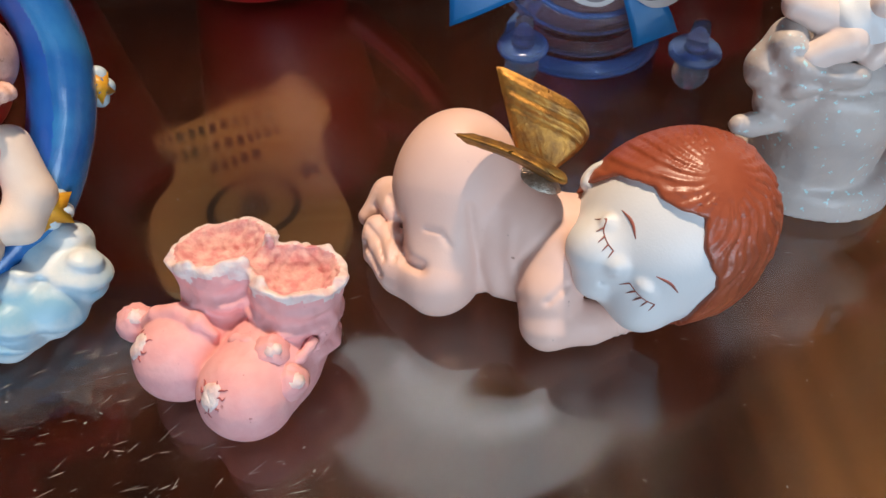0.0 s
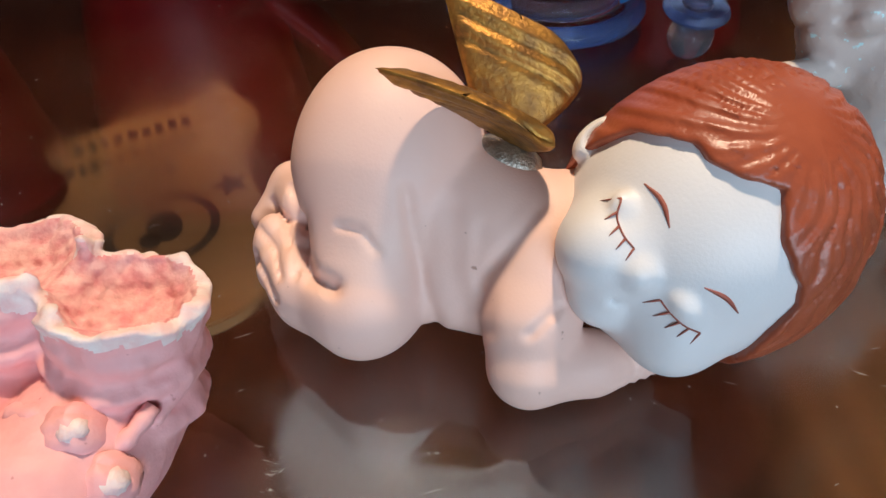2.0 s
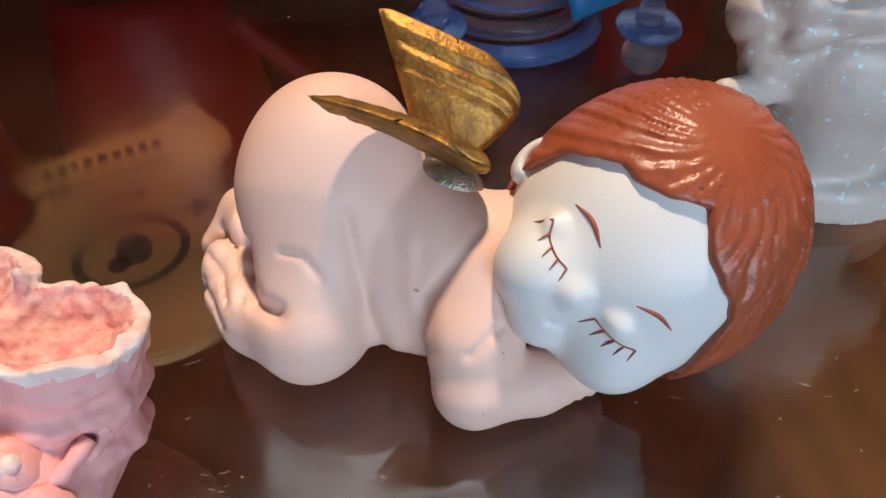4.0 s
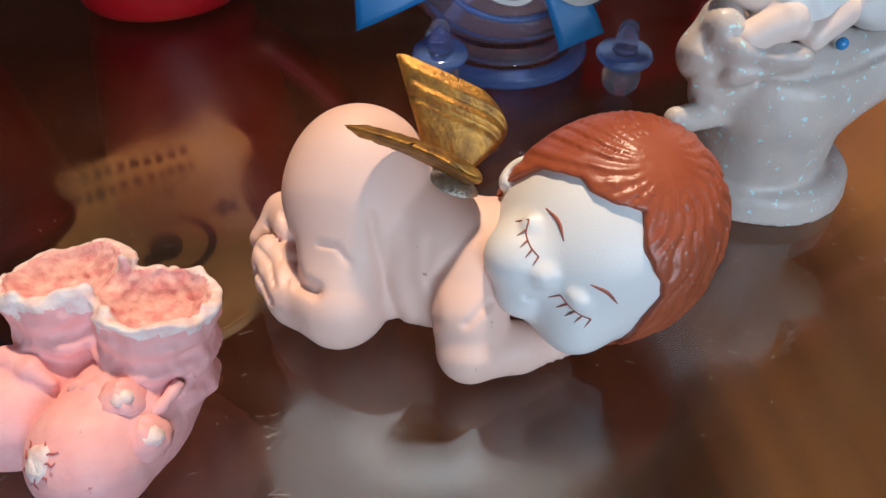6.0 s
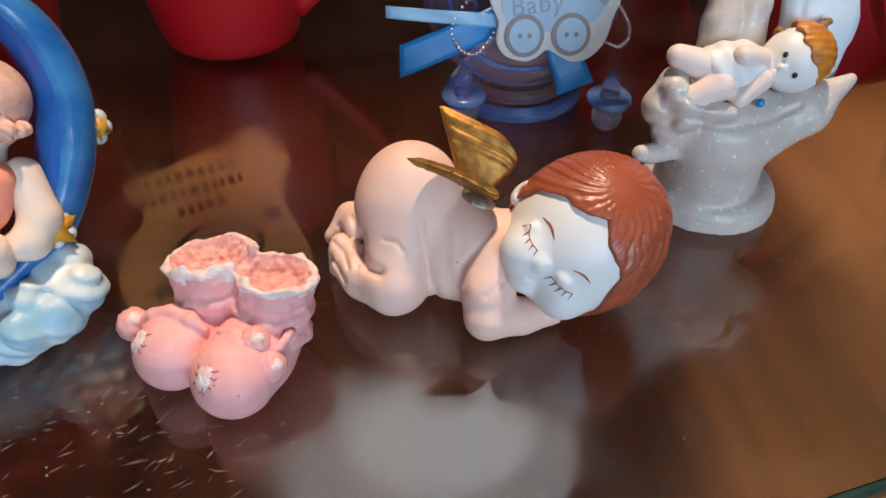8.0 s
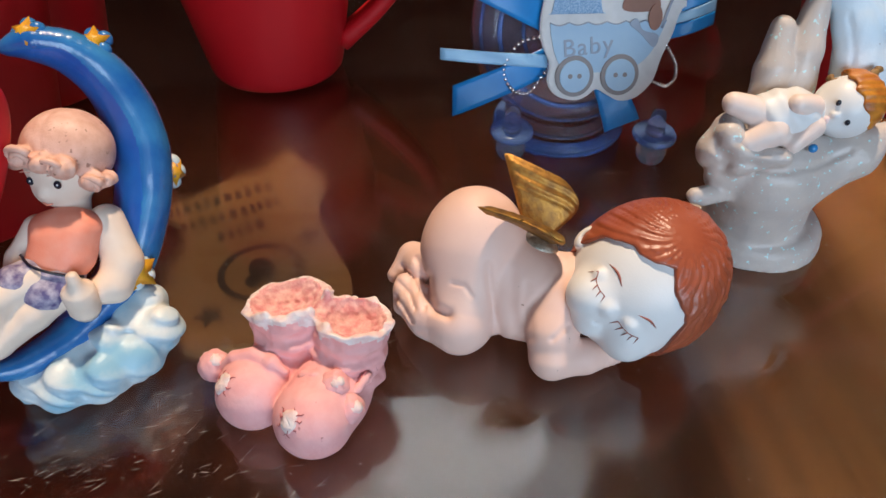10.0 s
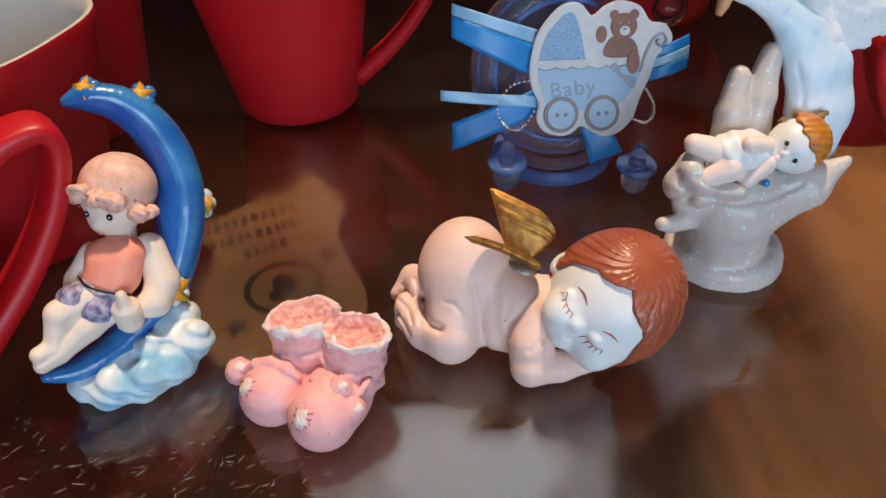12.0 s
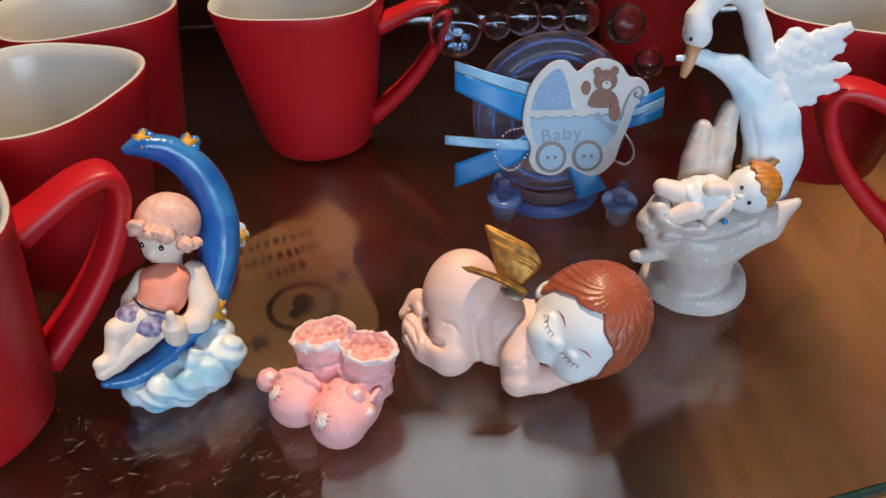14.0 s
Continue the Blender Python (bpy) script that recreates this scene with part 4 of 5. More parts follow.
def make_moon_boy():
    bits = []
    v, f = surface(moon_field, (-110, 90, 0), (-58, 172, 80), 0.45)
    mid = v[f].mean(1)
    heart, belt = np.array((-89.0, 132.0, 42.0)), np.array(smooth_curve([(-94.5, 149.6, 69.5), (-82, 155.5, 64.5), (-70.2, 148.5, 42), (-75.5, 127.5, 17.5), (-101.5, 99.4, 12.2)], 360))
    near = np.concatenate([belt[np.argmin(((m_[:, None] - belt[None]) ** 2).sum(2), 1)] for m_ in np.array_split(mid, max(1, len(mid) // 3000))])
    inner = np.linalg.norm(mid - heart, axis=1) < np.linalg.norm(near - heart, axis=1) - 1.2
    bits.append((v, f[~inner], MOON))
    bits.append((v, f[inner], MOON_IN))
    v, f = surface(cloud_field, (-102, 90, -0.5), (-56, 130, 22), 0.6)
    bits.append((v, f, CLOUD))
    for fn, mat, lo, hi, step in ((boy_skin, CREAM, (-106, 92, 10), (-66, 150, 62), 0.6), (boy_curls, CURL, (-97, 122, 34), (-65, 152, 66), 0.55), (boy_shirt, SHIRT, (-96, 106, 18), (-70, 134, 46), 0.6), (boy_shorts, SHORTS, (-101, 100, 12), (-74, 126, 36), 0.55)):
        v, f = surface(fn, lo, hi, step)
        bits.append((v, f, mat))
    for x in (-3.9, 3.3):
        c = boy_at(x + 0.4, -9.0, -0.6)
        bits.append((*ball(c, (0.85, 0.8, 1.05), 8, 12), EYE))
        bits.append((*ball(c + (0.25, -0.7, 0.4), 0.22, 5, 8), FACE))
        bits.append((*tube([boy_at(x - 1.0, -9.5, 2.0), boy_at(x + 0.4, -9.8, 2.5), boy_at(x + 1.8, -9.5, 2.2)], 0.14, 5), CURL))
    bits.append((*tube([boy_at(-1.9, -9.7, -6.0), boy_at(-0.6, -10.0, -6.4), boy_at(0.7, -9.7, -6.0)], 0.26, 6), SHIRT))
    bits.append((*tube([(-79.6, 111.6, 19.5), (-79.2, 111.0, 21), (-78.8, 110.4, 27.0), (-78.7, 110.3, 27.8), (-78.6, 110.2, 28.4), (-78.5, 110.1, 30.0), (-78.45, 110.0, 32.2), (-78.4, 110.0, 32.8)], [3.2, 3.8, 3.9, 3.3, 2.6, 1.6, 1.3, 0.6], 14), CREAM))
    line = smooth_curve([(-91.8, 116.8, 33.2), (-87.5, 112.2, 33.2), (-81.5, 111.6, 31.0), (-77.8, 113.5, 28.6)], 12)
    bits.append((*tube(line, 0.35, 6), EYE))
    for cx, cy, cz, turn, size in ((-2.2, -9.9, 7.0, 0.4, 3.2), (4.6, -9.2, 5.2, 2.6, 3.1), (-9.6, -5.8, 2.0, 1.2, 2.7), (10.0, -5.2, -1.8, 0.2, 2.6)):
        spiral = []
        for i in range(26):
            a = turn + i * 0.42
            r = size * (1 - 0.72 * i / 25)
            spiral.append(boy_at(cx + r * math.cos(a), cy - 0.25 * r * math.sin(a) - 0.05 * i, cz + r * math.sin(a) * 0.85))
        bits.append((*tube(spiral, [0.95 - 0.015 * i for i in range(26)], 7), CURL))
    for c, aim, s in (((-76.0, 154.5, 68.6), (0.0, -0.6, 0.9), 4.5), ((-89.0, 150.0, 73.2), (-0.3, -0.6, 0.9), 4.3), ((-62.0, 146.3, 35.4), (0.9, -0.4, 0.2), 4.0), ((-69.4, 121.0, 22.6), (0.35, -0.75, 0.55), 5.6)):
        n_ = np.array(aim) / np.linalg.norm(aim)
        for k in range(5):
            a = 2 * math.pi * k / 5 + 0.3
            e1 = np.cross(n_, (0.2, 0.1, 1.0))
            e1 /= np.linalg.norm(e1)
            lump = np.array(c) - n_ * 1.9 + (e1 * math.cos(a) + np.cross(n_, e1) * math.sin(a)) * 2.6
            bits.append((*ball(lump, 2.1, 7, 10), CLOUD if c[2] < 40 else MOON))
        bits.append((*ball(np.array(c) - n_ * 1.6, 2.6, 8, 12), MOON))
        bits.append((*star_bits(np.array(c) - n_ * 0.3, aim, s, 1.9), STAR))
    ob = pieces("moon_boy_figurine", bits)
    return tagged(ob, "painted resin boy on a blue crescent moon above clouds", "figurine")


make_moon_boy()


# ---- swan and hand figurine ----
LEAN = np.array((0, 0.944, -0.33), np.float32)


def flat(p, at, keep):
    off = (p - np.array(at, np.float32)) @ LEAN
    return p - np.outer(off, LEAN) * (1 - keep)


HAND_FOLDS = (
    (((78.3, 121.0), (87.4, 120.4), (97.6, 117.9), (107.7, 118.8), (118.2, 122.6)), 0.8, 0.9),
    (((84.7, 125.6), (89.9, 124.3), (92.7, 121.8)), 0.7, 0.7),
    (((82.7, 122.6), (80.7, 125.0), (81.4, 127.6)), 0.5, 0.6),
    (((88.0, 113.3), (89.3, 106.6)), 0.6, 2.0),
    (((125.4, 123.9), (119.6, 120.6), (114.4, 115.5)), 0.4, 2.0),
)
CLOAK_FOLDS = (
    (((110.4, 159.2), (111.7, 149.5), (109.4, 141.4)), 0.5, 0.8),
    (((116.6, 157.7), (119.3, 149.3), (119.4, 145.6)), 0.45, 0.6),
    (((121.3, 158.9), (127.4, 150.4), (130.4, 145.3)), 0.4, 0.6),
    (((111.4, 171.3), (119.9, 164.7), (124.7, 159.1)), 0.35, 0.8),
)


def hand_field(p):
    r = np.hypot(p[:, 0] - 106.0, p[:, 1] - 153.6)
    skirt = np.hypot(np.maximum(r - 16.4 + 0.12 * p[:, 2], 0), np.maximum(p[:, 2] - 4.2, 0)) - 3.8
    wrist = cone(p, (104.0, 152.6, 6), (101.5, 148.8, 25), 14.6, 15.2)
    palm = ell(p, (101.5, 148.5, 29), (18, 12.5, 12))
    thumb = path_field(p, [(110, 147, 27), (123, 145.5, 34), (133.5, 146.5, 41.5)], [10.5, 6.8, 1.6], 3)
    side = path_field(p, [(88, 145, 28), (83.5, 145, 36), (86, 147, 42)], [6, 5.2, 4.4], 2)
    little = path_field(p, [(88, 142.5, 24), (81, 140.5, 24.5), (77.5, 139.5, 25.5)], [3.2, 2.7, 2.2], 1)
    f1 = path_field(p, [(98, 152, 38), (99.5, 158, 53), (101, 162.2, 63)], [6.0, 4.8, 3.3], 1.5)
    f2 = path_field(p, [(106, 155, 40), (108, 161, 57), (110.3, 164.8, 69.2)], [6.0, 5.0, 3.2], 1.5)
    d = smin(skirt, union(3.0, wrist, palm), 1.4)
    d = union(2.0, d, thumb, side)
    d = union(1.0, d, little, smin(f1, f2, 0.5))
    d = smax(d, -ell(p, (103, 146, 49), (16, 7.5, 7.5)), 3.0)
    d = smax(d, -path_field(p, [(84, 139, 31), (96, 134.5, 34), (112, 134.8, 33)], [0.7, 1.0, 0.4], 0.3), 1.5)
    lumps = union(2.0, path_field(p, [(84.5, 143.0, 42.5), (87.5, 140.0, 38.5)], [3.8, 3.6], 1), path_field(p, [(87.5, 140.5, 35.0), (93.0, 138.5, 37.5), (98, 137.2, 38)], [3.6, 3.4, 2.6], 1))
    d = smin(d, lumps, 1.6)
    return np.maximum(d + folds(p, HAND_FOLDS) + 0.2 * ripple(p, 3.0) + 0.06 * ripple(p, 0.9, 1.0), 0.1 - p[:, 2])


def baby_limbs(p):
    d = union(1.0, cone(p, (93, 145, 47), (85.2, 146.5, 49.6), 4.2, 3.1), cone(p, (95, 141, 44), (88.5, 140.5, 41), 4.2, 3.2), cone(p, (105, 141, 45), (100, 138.6, 41.5), 3.4, 2.6), cone(p, (104.5, 143.5, 49.5), (99.5, 141.5, 51.5), 3.3, 2.7))
    return d + 0.1 * ripple(p, 2.0)


def baby_romper(p):
    d = union(2.5, ell(p, (101.0, 146.0, 46.0), (9.0, 7.6, 6.9)), ell(p, (95.5, 145.5, 46.5), (5.8, 6.0, 6.0)))
    return d + 0.22 * np.sin(p[:, 0] * 1.1 + p[:, 2] * 0.7) + 0.1 * ripple(p, 1.6)


def baby_field(p):
    d = union(1.6, ell(p, (116.0, 146.6, 47.2), (8.3, 8.1, 8.3)), ell(p, (111.2, 143.2, 45.2), (3.4, 3.2, 3.2)))
    d = union(0.6, d, ell(p, (109.9, 140.8, 48.4), (1.1, 1.1, 1.0)))
    return d + 0.05 * ripple(p, 2.0)


def baby_hair(p):
    d = ell(p, (117.4, 147.3, 48.2), (8.8, 8.7, 8.8))
    q = p - np.array((116.5, 146.6, 47.4), np.float32)
    edge = 2.0 - (q @ np.array((0.80, -0.10, 0.42), np.float32)) + 0.5 * np.sin(p[:, 1] * 1.1 + p[:, 2] * 0.9)
    d = d + 0.16 * np.sin(q[:, 2] * 2.6 + q[:, 1] * 2.0)
    return smax(d, edge, 0.5)


def cloak_field(p):
    q = flat(p, (118, 165, 74), 2.0)
    d = path_field(q, [(91, 170.2, 86), (99, 170.2, 85.8), (110, 168.5, 81.8), (118.8, 166, 74), (124.8, 162.5, 63.5), (126.6, 158.8, 52.5), (125.0, 155.5, 43)], [1.3, 2.5, 4.8, 7.8, 9.8, 10.2, 9.0], 2.0) * 0.7
    ribs = np.sin((p[:, 0] * 0.75 - p[:, 2] * 0.25) * 1.5)
    d = d + folds(p, CLOAK_FOLDS) + 0.07 * ribs + 0.08 * ripple(p, 2)
    return smax(d, -cone(p, (102, 164, 83), (111, 158, 60), 1.0, 3.0), 1.5)


def swan_neck(p):
    d = path_field(p, [(96.6, 174.2, 98.0), (101, 176.3, 103.5), (107.5, 177.5, 105.8), (113.6, 176.0, 101.8), (117.4, 173.0, 92.5), (120.8, 170.2, 83), (125.5, 167.5, 72), (129, 163, 60)], [4.3, 3.7, 3.5, 3.6, 3.9, 4.4, 5.6, 6.5], 1.5)
    d = smin(d, ell(p, (96.8, 172.8, 93.6), (4.9, 4.8, 5.8), ((0.96, 0, 0.28), (0, 1, 0), (-0.28, 0, 0.96))), 1.5)
    return d + 0.12 * ripple(p, 2.5)


def swan_wing(p):
    q = flat(p, (134, 169, 82), 2.6)
    feathers = [((124, 168.5, 83), (130, 171.5, 91), 4.5, 3.5), ((127, 169.5, 85), (146.8, 172.6, 93.0), 6.0, 2.2), ((128, 169, 82), (145.2, 170.6, 87.8), 6.2, 2.0), ((128, 168, 79), (147.6, 168.2, 80.6), 6.2, 2.2), ((127, 167, 76), (145, 166.2, 75.2), 5.5, 2.0), ((126, 166, 73.5), (137.5, 164.9, 71.4), 4.4, 2.2)]
    d = union(0.7, *(cone(q, *f) for f in feathers)) * 0.6
    scale = np.abs(np.sin(p[:, 0] * 0.95 + 0.8 * np.sin(p[:, 2] * 0.9))) * np.abs(np.sin(p[:, 2] * 0.85 + 0.35 * p[:, 0]))
    return d - 0.4 * scale


def make_swan():
    bits = []
    for fn, mat, lo, hi, step in ((hand_field, PEARL, (72, 126, -0.5), (140, 176, 75), 0.7), (baby_limbs, BABY, (80, 132, 34), (114, 152, 58), 0.55), (baby_romper, FACE, (86, 134, 36), (114, 157, 57), 0.55), (baby_field, FACE, (104, 134, 36), (128, 158, 59), 0.5), (baby_hair, GINGER, (107, 136, 37), (129, 160, 60), 0.5), (cloak_field, SWAN, (86, 142, 30), (142, 182, 92), 0.7), (swan_neck, SWAN_WHITE, (88, 156, 50), (140, 186, 114), 0.65), (swan_wing, SWAN_WHITE, (116, 156, 64), (156, 182, 100), 0.6)):
        v, f = surface(fn, lo, hi, step)
        bits.append((v, f, mat))
    bits.append((*tube([(95.8, 171.0, 89.5), (95.0, 169.8, 86.0), (93.8, 168.6, 82.5), (92.9, 168.0, 79.8)], [2.7, 2.3, 1.9, 1.0], 12), BEAK))
    bits.append((*ball((93.6, 168.6, 93.0), (0.5, 0.6, 0.8), 6, 8), EYE))
    for c in ((110.4, 141.8, 51.3), (112.9, 139.0, 47.0)):
        bits.append((*ball(c, (0.7, 0.62, 0.8), 8, 10), EYE))
    bits.append((*ball((106.0, 138.6, 39.8), (1.2, 1.1, 1.2), 8, 10), BLUE_BEAD))
    bits.append((*ball((108.6, 141.6, 46.4), (0.9, 0.9, 1.2), 8, 10), ROSE))
    wreath = [(118.4 + 6.6 * math.cos(a) * 0.95, 151.5 + 2.0 * math.sin(a * 2) * 0.4 - 3.0 * math.sin(a), 54.6 + 1.4 * math.cos(a * 1.0 + 0.6)) for a in [math.pi * (i / 14) for i in range(15)]]
    bits.append((*tube(wreath, [1.0 + 0.35 * math.sin(i * 2.3) for i in range(15)], 8), CROWN))
    ob = pieces("swan_figurine", bits)
    return tagged(ob, "pearly white swan figurine sheltering a baby in a cupped hand", "figurine")


make_swan()


# ---- clear favour jar with pram badge ----
BX, BY, BZ = Vector((1, 0, 0)), Vector((0, 0.287, 0.958)), Vector((0, -0.958, 0.287))
B0 = Vector((0, 186, 0))


def badge_at(x, z, lift=0.0):
    return B0 + BX * x + BY * (z / 0.958) + BZ * lift


def badge_frame(lift):
    return (B0 + BZ * lift, BX, BY, BZ)


def flat_part(name, outline, lift, depth, mat, parent, label="", bevel=0.0):
    return part(name, extruded([(x, z / 0.958) for x, z in outline], depth, badge_frame(lift), bevel), mat, parent, label)


def curve2(pts, n, closed=True):
    return [(q[0], q[1]) for q in smooth_curve([(x, z, 0) for x, z in pts], n, closed)]


def ribbon(name, a, b, mat, parent, bow, label, fold=0.0, seg=18):
    """A satin strip between two short edges a and b (each two points), bowed outwards."""
    a, b = [[np.array(p, float) for p in e] for e in (a, b)]
    verts, faces = [], []
    for side in (0, 1):
        for i in range(seg + 1):
            s = i / seg
            for j in range(7):
                t = j / 6
                p = (a[0] * (1 - t) + a[1] * t) * (1 - s) + (b[0] * (1 - t) + b[1] * t) * s
                out_ = np.array(BZ) * (bow * math.sin(math.pi * s) + fold * math.sin(s * 9 + t * 2.5) - side * 0.45)
                verts.append(p + out_)
    k = (seg + 1) * 7
    for side in (0, 1):
        for i in range(seg):
            for j in range(6):
                q = side * k + i * 7 + j
                f = (q, q + 7, q + 8, q + 1)
                faces.append(f if side else f[::-1])
    rim = [i * 7 for i in range(seg + 1)] + [seg * 7 + j for j in range(1, 7)] + [i * 7 + 6 for i in range(seg - 1, -1, -1)] + [j for j in range(5, 0, -1)]
    for p, q in zip(rim, rim[1:] + rim[:1]):
        faces.append((p, q, q + k, p + k))
    return pieces(name, [(verts, faces, mat)], parent, label)


def tilted_lathe(profile, centre, axis, sides=56):
    axis = Vector(axis).normalized()
    ex = axis.orthogonal().normalized()
    ey = axis.cross(ex)
    v, f = lathe(profile, sides)
    return [tuple(Vector(centre) + ex * x + ey * y + axis * z) for x, y, z in v], f


def hoop(c, r, thick, axis, sides=48):
    axis = Vector(axis).normalized()
    ex = axis.orthogonal().normalized()
    ey = axis.cross(ex)
    pts = [Vector(c) + (ex * math.cos(2 * math.pi * k / sides) + ey * math.sin(2 * math.pi * k / sides)) * r for k in range(sides)]
    return tube(pts, thick, 8, True)


def make_jar():
    root = new("favour_jar")
    root.empty_display_size = 0.02
    c = Vector((57.5, 221, 41))
    ax = Vector((0, -0.97, 0.24))
    shell = [(0, -13), (24, -13), (30, -10), (33.5, -4), (34.5, 1), (33.5, 6), (31, 10.5), (27, 12.2), (25.5, 11.2), (25, 9.6), (0, 9.6), (0, 8.2), (24.5, 8.2), (29.6, 6), (32.2, 2), (32.6, -2), (30.5, -7), (25.5, -10.6), (0, -11.2)]
    v, f = tilted_lathe(shell, c, ax)
    body = pieces("body", [(v, f, PLASTIC)], root, "clear round plastic body")
    for r, lift, t, mat in ((25.8, 11.8, 0.9, BLUE_CLEAR), (31.5, 8.2, 0.8, BLUE_CLEAR), (17.5, 9.8, 0.7, BLUE_CLEAR)):
        v, f = hoop(c + ax * lift, r, t, ax)
        pieces("ring", [(v, f, mat)], body, "blue raised ring")
    v, f = hoop((57.5, 222, 3.0), 22.0, 2.8, (0, 0, 1))
    pieces("foot_ring", [(v, f, BLUE_CLEAR)], root, "bluish clear plastic foot")
    v, f = hoop((57.5, 222, 7.6), 18.0, 2.4, (0, 0, 1))
    pieces("foot_ring", [(v, f, PLASTIC)], root, "clear plastic foot")

    def bubble(p, r):
        v, f = ball(p, r, 16, 24)
        w, g = ball(p, r - 0.9, 16, 24)
        k = len(v)
        ob = pieces("bubble", [(list(v) + list(w), list(f) + [tuple(i + k for i in q)[::-1] for q in g], BUBBLE)], root, "hollow clear plastic ball")
        return ob

    big = bubble((16.8, 217, 80.5), 10.8)
    for k in range(5):
        a = 2 * math.pi * k / 5 + 0.3
        bits = [(*ball((17.5 + 3.2 * math.cos(a), 209.0, 79.5 + 3.2 * math.sin(a)), 1.9, 4, 7), GEM)]
        pieces("gem", bits, big, "blue glass gem")
    bubble((85.2, 221, 79.0), 8.0)
    bubble((96.8, 221, 62.0), 6.4)
    for x, z, r in ((33.5, 80.5, 6.0), (44, 83.5, 7.4), (55.5, 83.0, 5.6), (67, 82.5, 7.6)):
        bubble((x, 221, z), r)
    # ribbons
    E = lambda x, z, l=0.0: tuple(badge_at(x, z, l))  # noqa: E731
    ribbon("ribbon", (E(15.8, 61.2, 1), E(16.0, 68.2, 1)), (E(44, 47.5, -1), E(45.5, 57.5, -1)), RIBBON, root, 3.5, "blue satin bow loop")
    ribbon("ribbon", (E(16.0, 68.4, 1), E(16.2, 72.0, 1)), (E(45.5, 57.8, -1), E(46, 62.5, -1)), RIBBON_PALE, root, 3.5, "pale blue stripe of the bow loop")
    ribbon("ribbon", (E(82, 43.5, -1), E(82, 47.5, -1)), (E(99.2, 48.3, 1), E(99.4, 52.4, 1)), RIBBON, root, 3.0, "blue satin bow loop")
    ribbon("ribbon", (E(82, 47.7, -1), E(82, 50.4, -1)), (E(99.4, 52.6, 1), E(99.4, 56.0, 1)), RIBBON_PALE, root, 3.0, "pale blue stripe of the bow loop")
    ribbon("ribbon", (E(82, 50.6, -1), E(82, 53.4, -1)), (E(99.4, 56.2, 1), E(99.0, 59.6, 1)), RIBBON, root, 3.0, "blue satin bow loop")
    ribbon("ribbon", (E(14.8, 22.6), E(15.1, 32.3)), (E(46, 34, -1.5), E(46, 43, -1.5)), RIBBON, root, 2.5, "blue satin ribbon tail", 0.3)
    ribbon("ribbon", (E(11.2, 40.4, 0.6), E(11.3, 43.9, 0.6)), (E(46, 36.8, 0.3), E(46, 40.8, 0.3)), RIBBON_PALE, root, 2.0, "pale blue ribbon tail", 0.3)
    ribbon("ribbon", (E(62, 30, -2), E(72, 31, -2)), (E(67, 15, -2.5), E(79, 19, -2.5)), RIBBON, root, 1.5, "blue satin ribbon tail", 0.3)
    # badge
    plate = [(43, 51.5), (46, 62), (53, 69.6), (59.6, 70.8), (64.2, 66.6), (68.5, 69.4), (73.9, 71), (80.5, 69.2), (84.6, 64.2), (89.6, 63.2), (92.6, 59), (91, 54.6), (87.6, 52.6), (85.6, 46), (82.6, 39), (80.4, 32), (75.5, 27.2), (70, 26.2), (65.5, 28.2), (61.8, 30), (58.5, 27.8), (54.5, 26.8), (48.5, 28.6), (45.6, 33), (46.2, 38.5), (43.6, 44.5)]
    badge = flat_part("badge", curve2(plate, 96), 0.5, 2.2, BADGE, root, "white wooden pram badge", 0.4)
    top = 2.75
    flat_part("canopy", curve2([(46.3, 53.6), (48.4, 60.5), (53.8, 66.8), (57.6, 67.6), (60.2, 62), (62.2, 53.6), (62.0, 53.0), (46.5, 53.0)], 48), top, 0.5, GLITTER, badge, "blue glitter pram hood")
    hem = [(45.8 + i * 0.62, 50.4 - 0.9 * abs(math.sin(i * 0.62 * 0.52))) for i in range(61)]
    flat_part("pram_body", hem[::-1] + curve2([(46.2, 47), (48.2, 40), (52, 36), (62, 35.4), (72, 36), (78.5, 40.5), (82.4, 48.5)], 24, False), top, 0.4, PALE, badge, "pale blue pram body")
    line = [tuple(badge_at(x, z, top + 0.3)) for x, z in hem]
    from_bits("hem", [tube(line, 0.26, 5)], GREY, badge, "grey scalloped hem line")
    for x in (54.3, 69.1):
        w = flat_part("wheel", circle(x, 34.4, 6.3, 32), top, 0.7, RIM, badge, "dark rimmed button wheel", 0.25)
        flat_part("button", circle(x, 34.4, 4.9, 28), top + 0.75, 0.4, PALE, w, "pale blue button face", 0.15)
        for dx in (-1.5, 1.5):
            flat_part("hole", circle(x + dx, 34.5, 0.75, 12), top + 1.2, 0.06, RIM, w, "dark button hole")
    bear = flat_part("bear", circle(75.2, 63.0, 4.5, 28, 4.1), top + 0.35, 0.6, BROWN, badge, "brown bear print", 0.2)
    flat_part("belly", curve2([(69.2, 53.4), (70.2, 58.6), (74.5, 60.2), (79.2, 58), (80, 53.4)], 28), top + 0.1, 0.3, BROWN, bear)
    for x, z in ((71.8, 66.6), (78.6, 66.6)):
        flat_part("ear", circle(x, z, 1.6, 14), top + 0.1, 0.4, BROWN, bear)
    flat_part("paw", circle(67.6, 60.6, 1.9, 16, 2.7), top + 0.1, 0.4, BROWN, bear)
    flat_part("paw", circle(79.2, 51.2, 2.2, 16, 3.8), top + 0.5, 0.4, BROWN, bear)
    flat_part("muzzle", circle(75.4, 61.6, 1.8, 14, 1.5), top + 1.0, 0.3, BADGE, bear, "white muzzle")
    flat_part("nose", circle(75.4, 62.2, 0.7, 10, 0.5), top + 1.35, 0.1, EYE, bear)
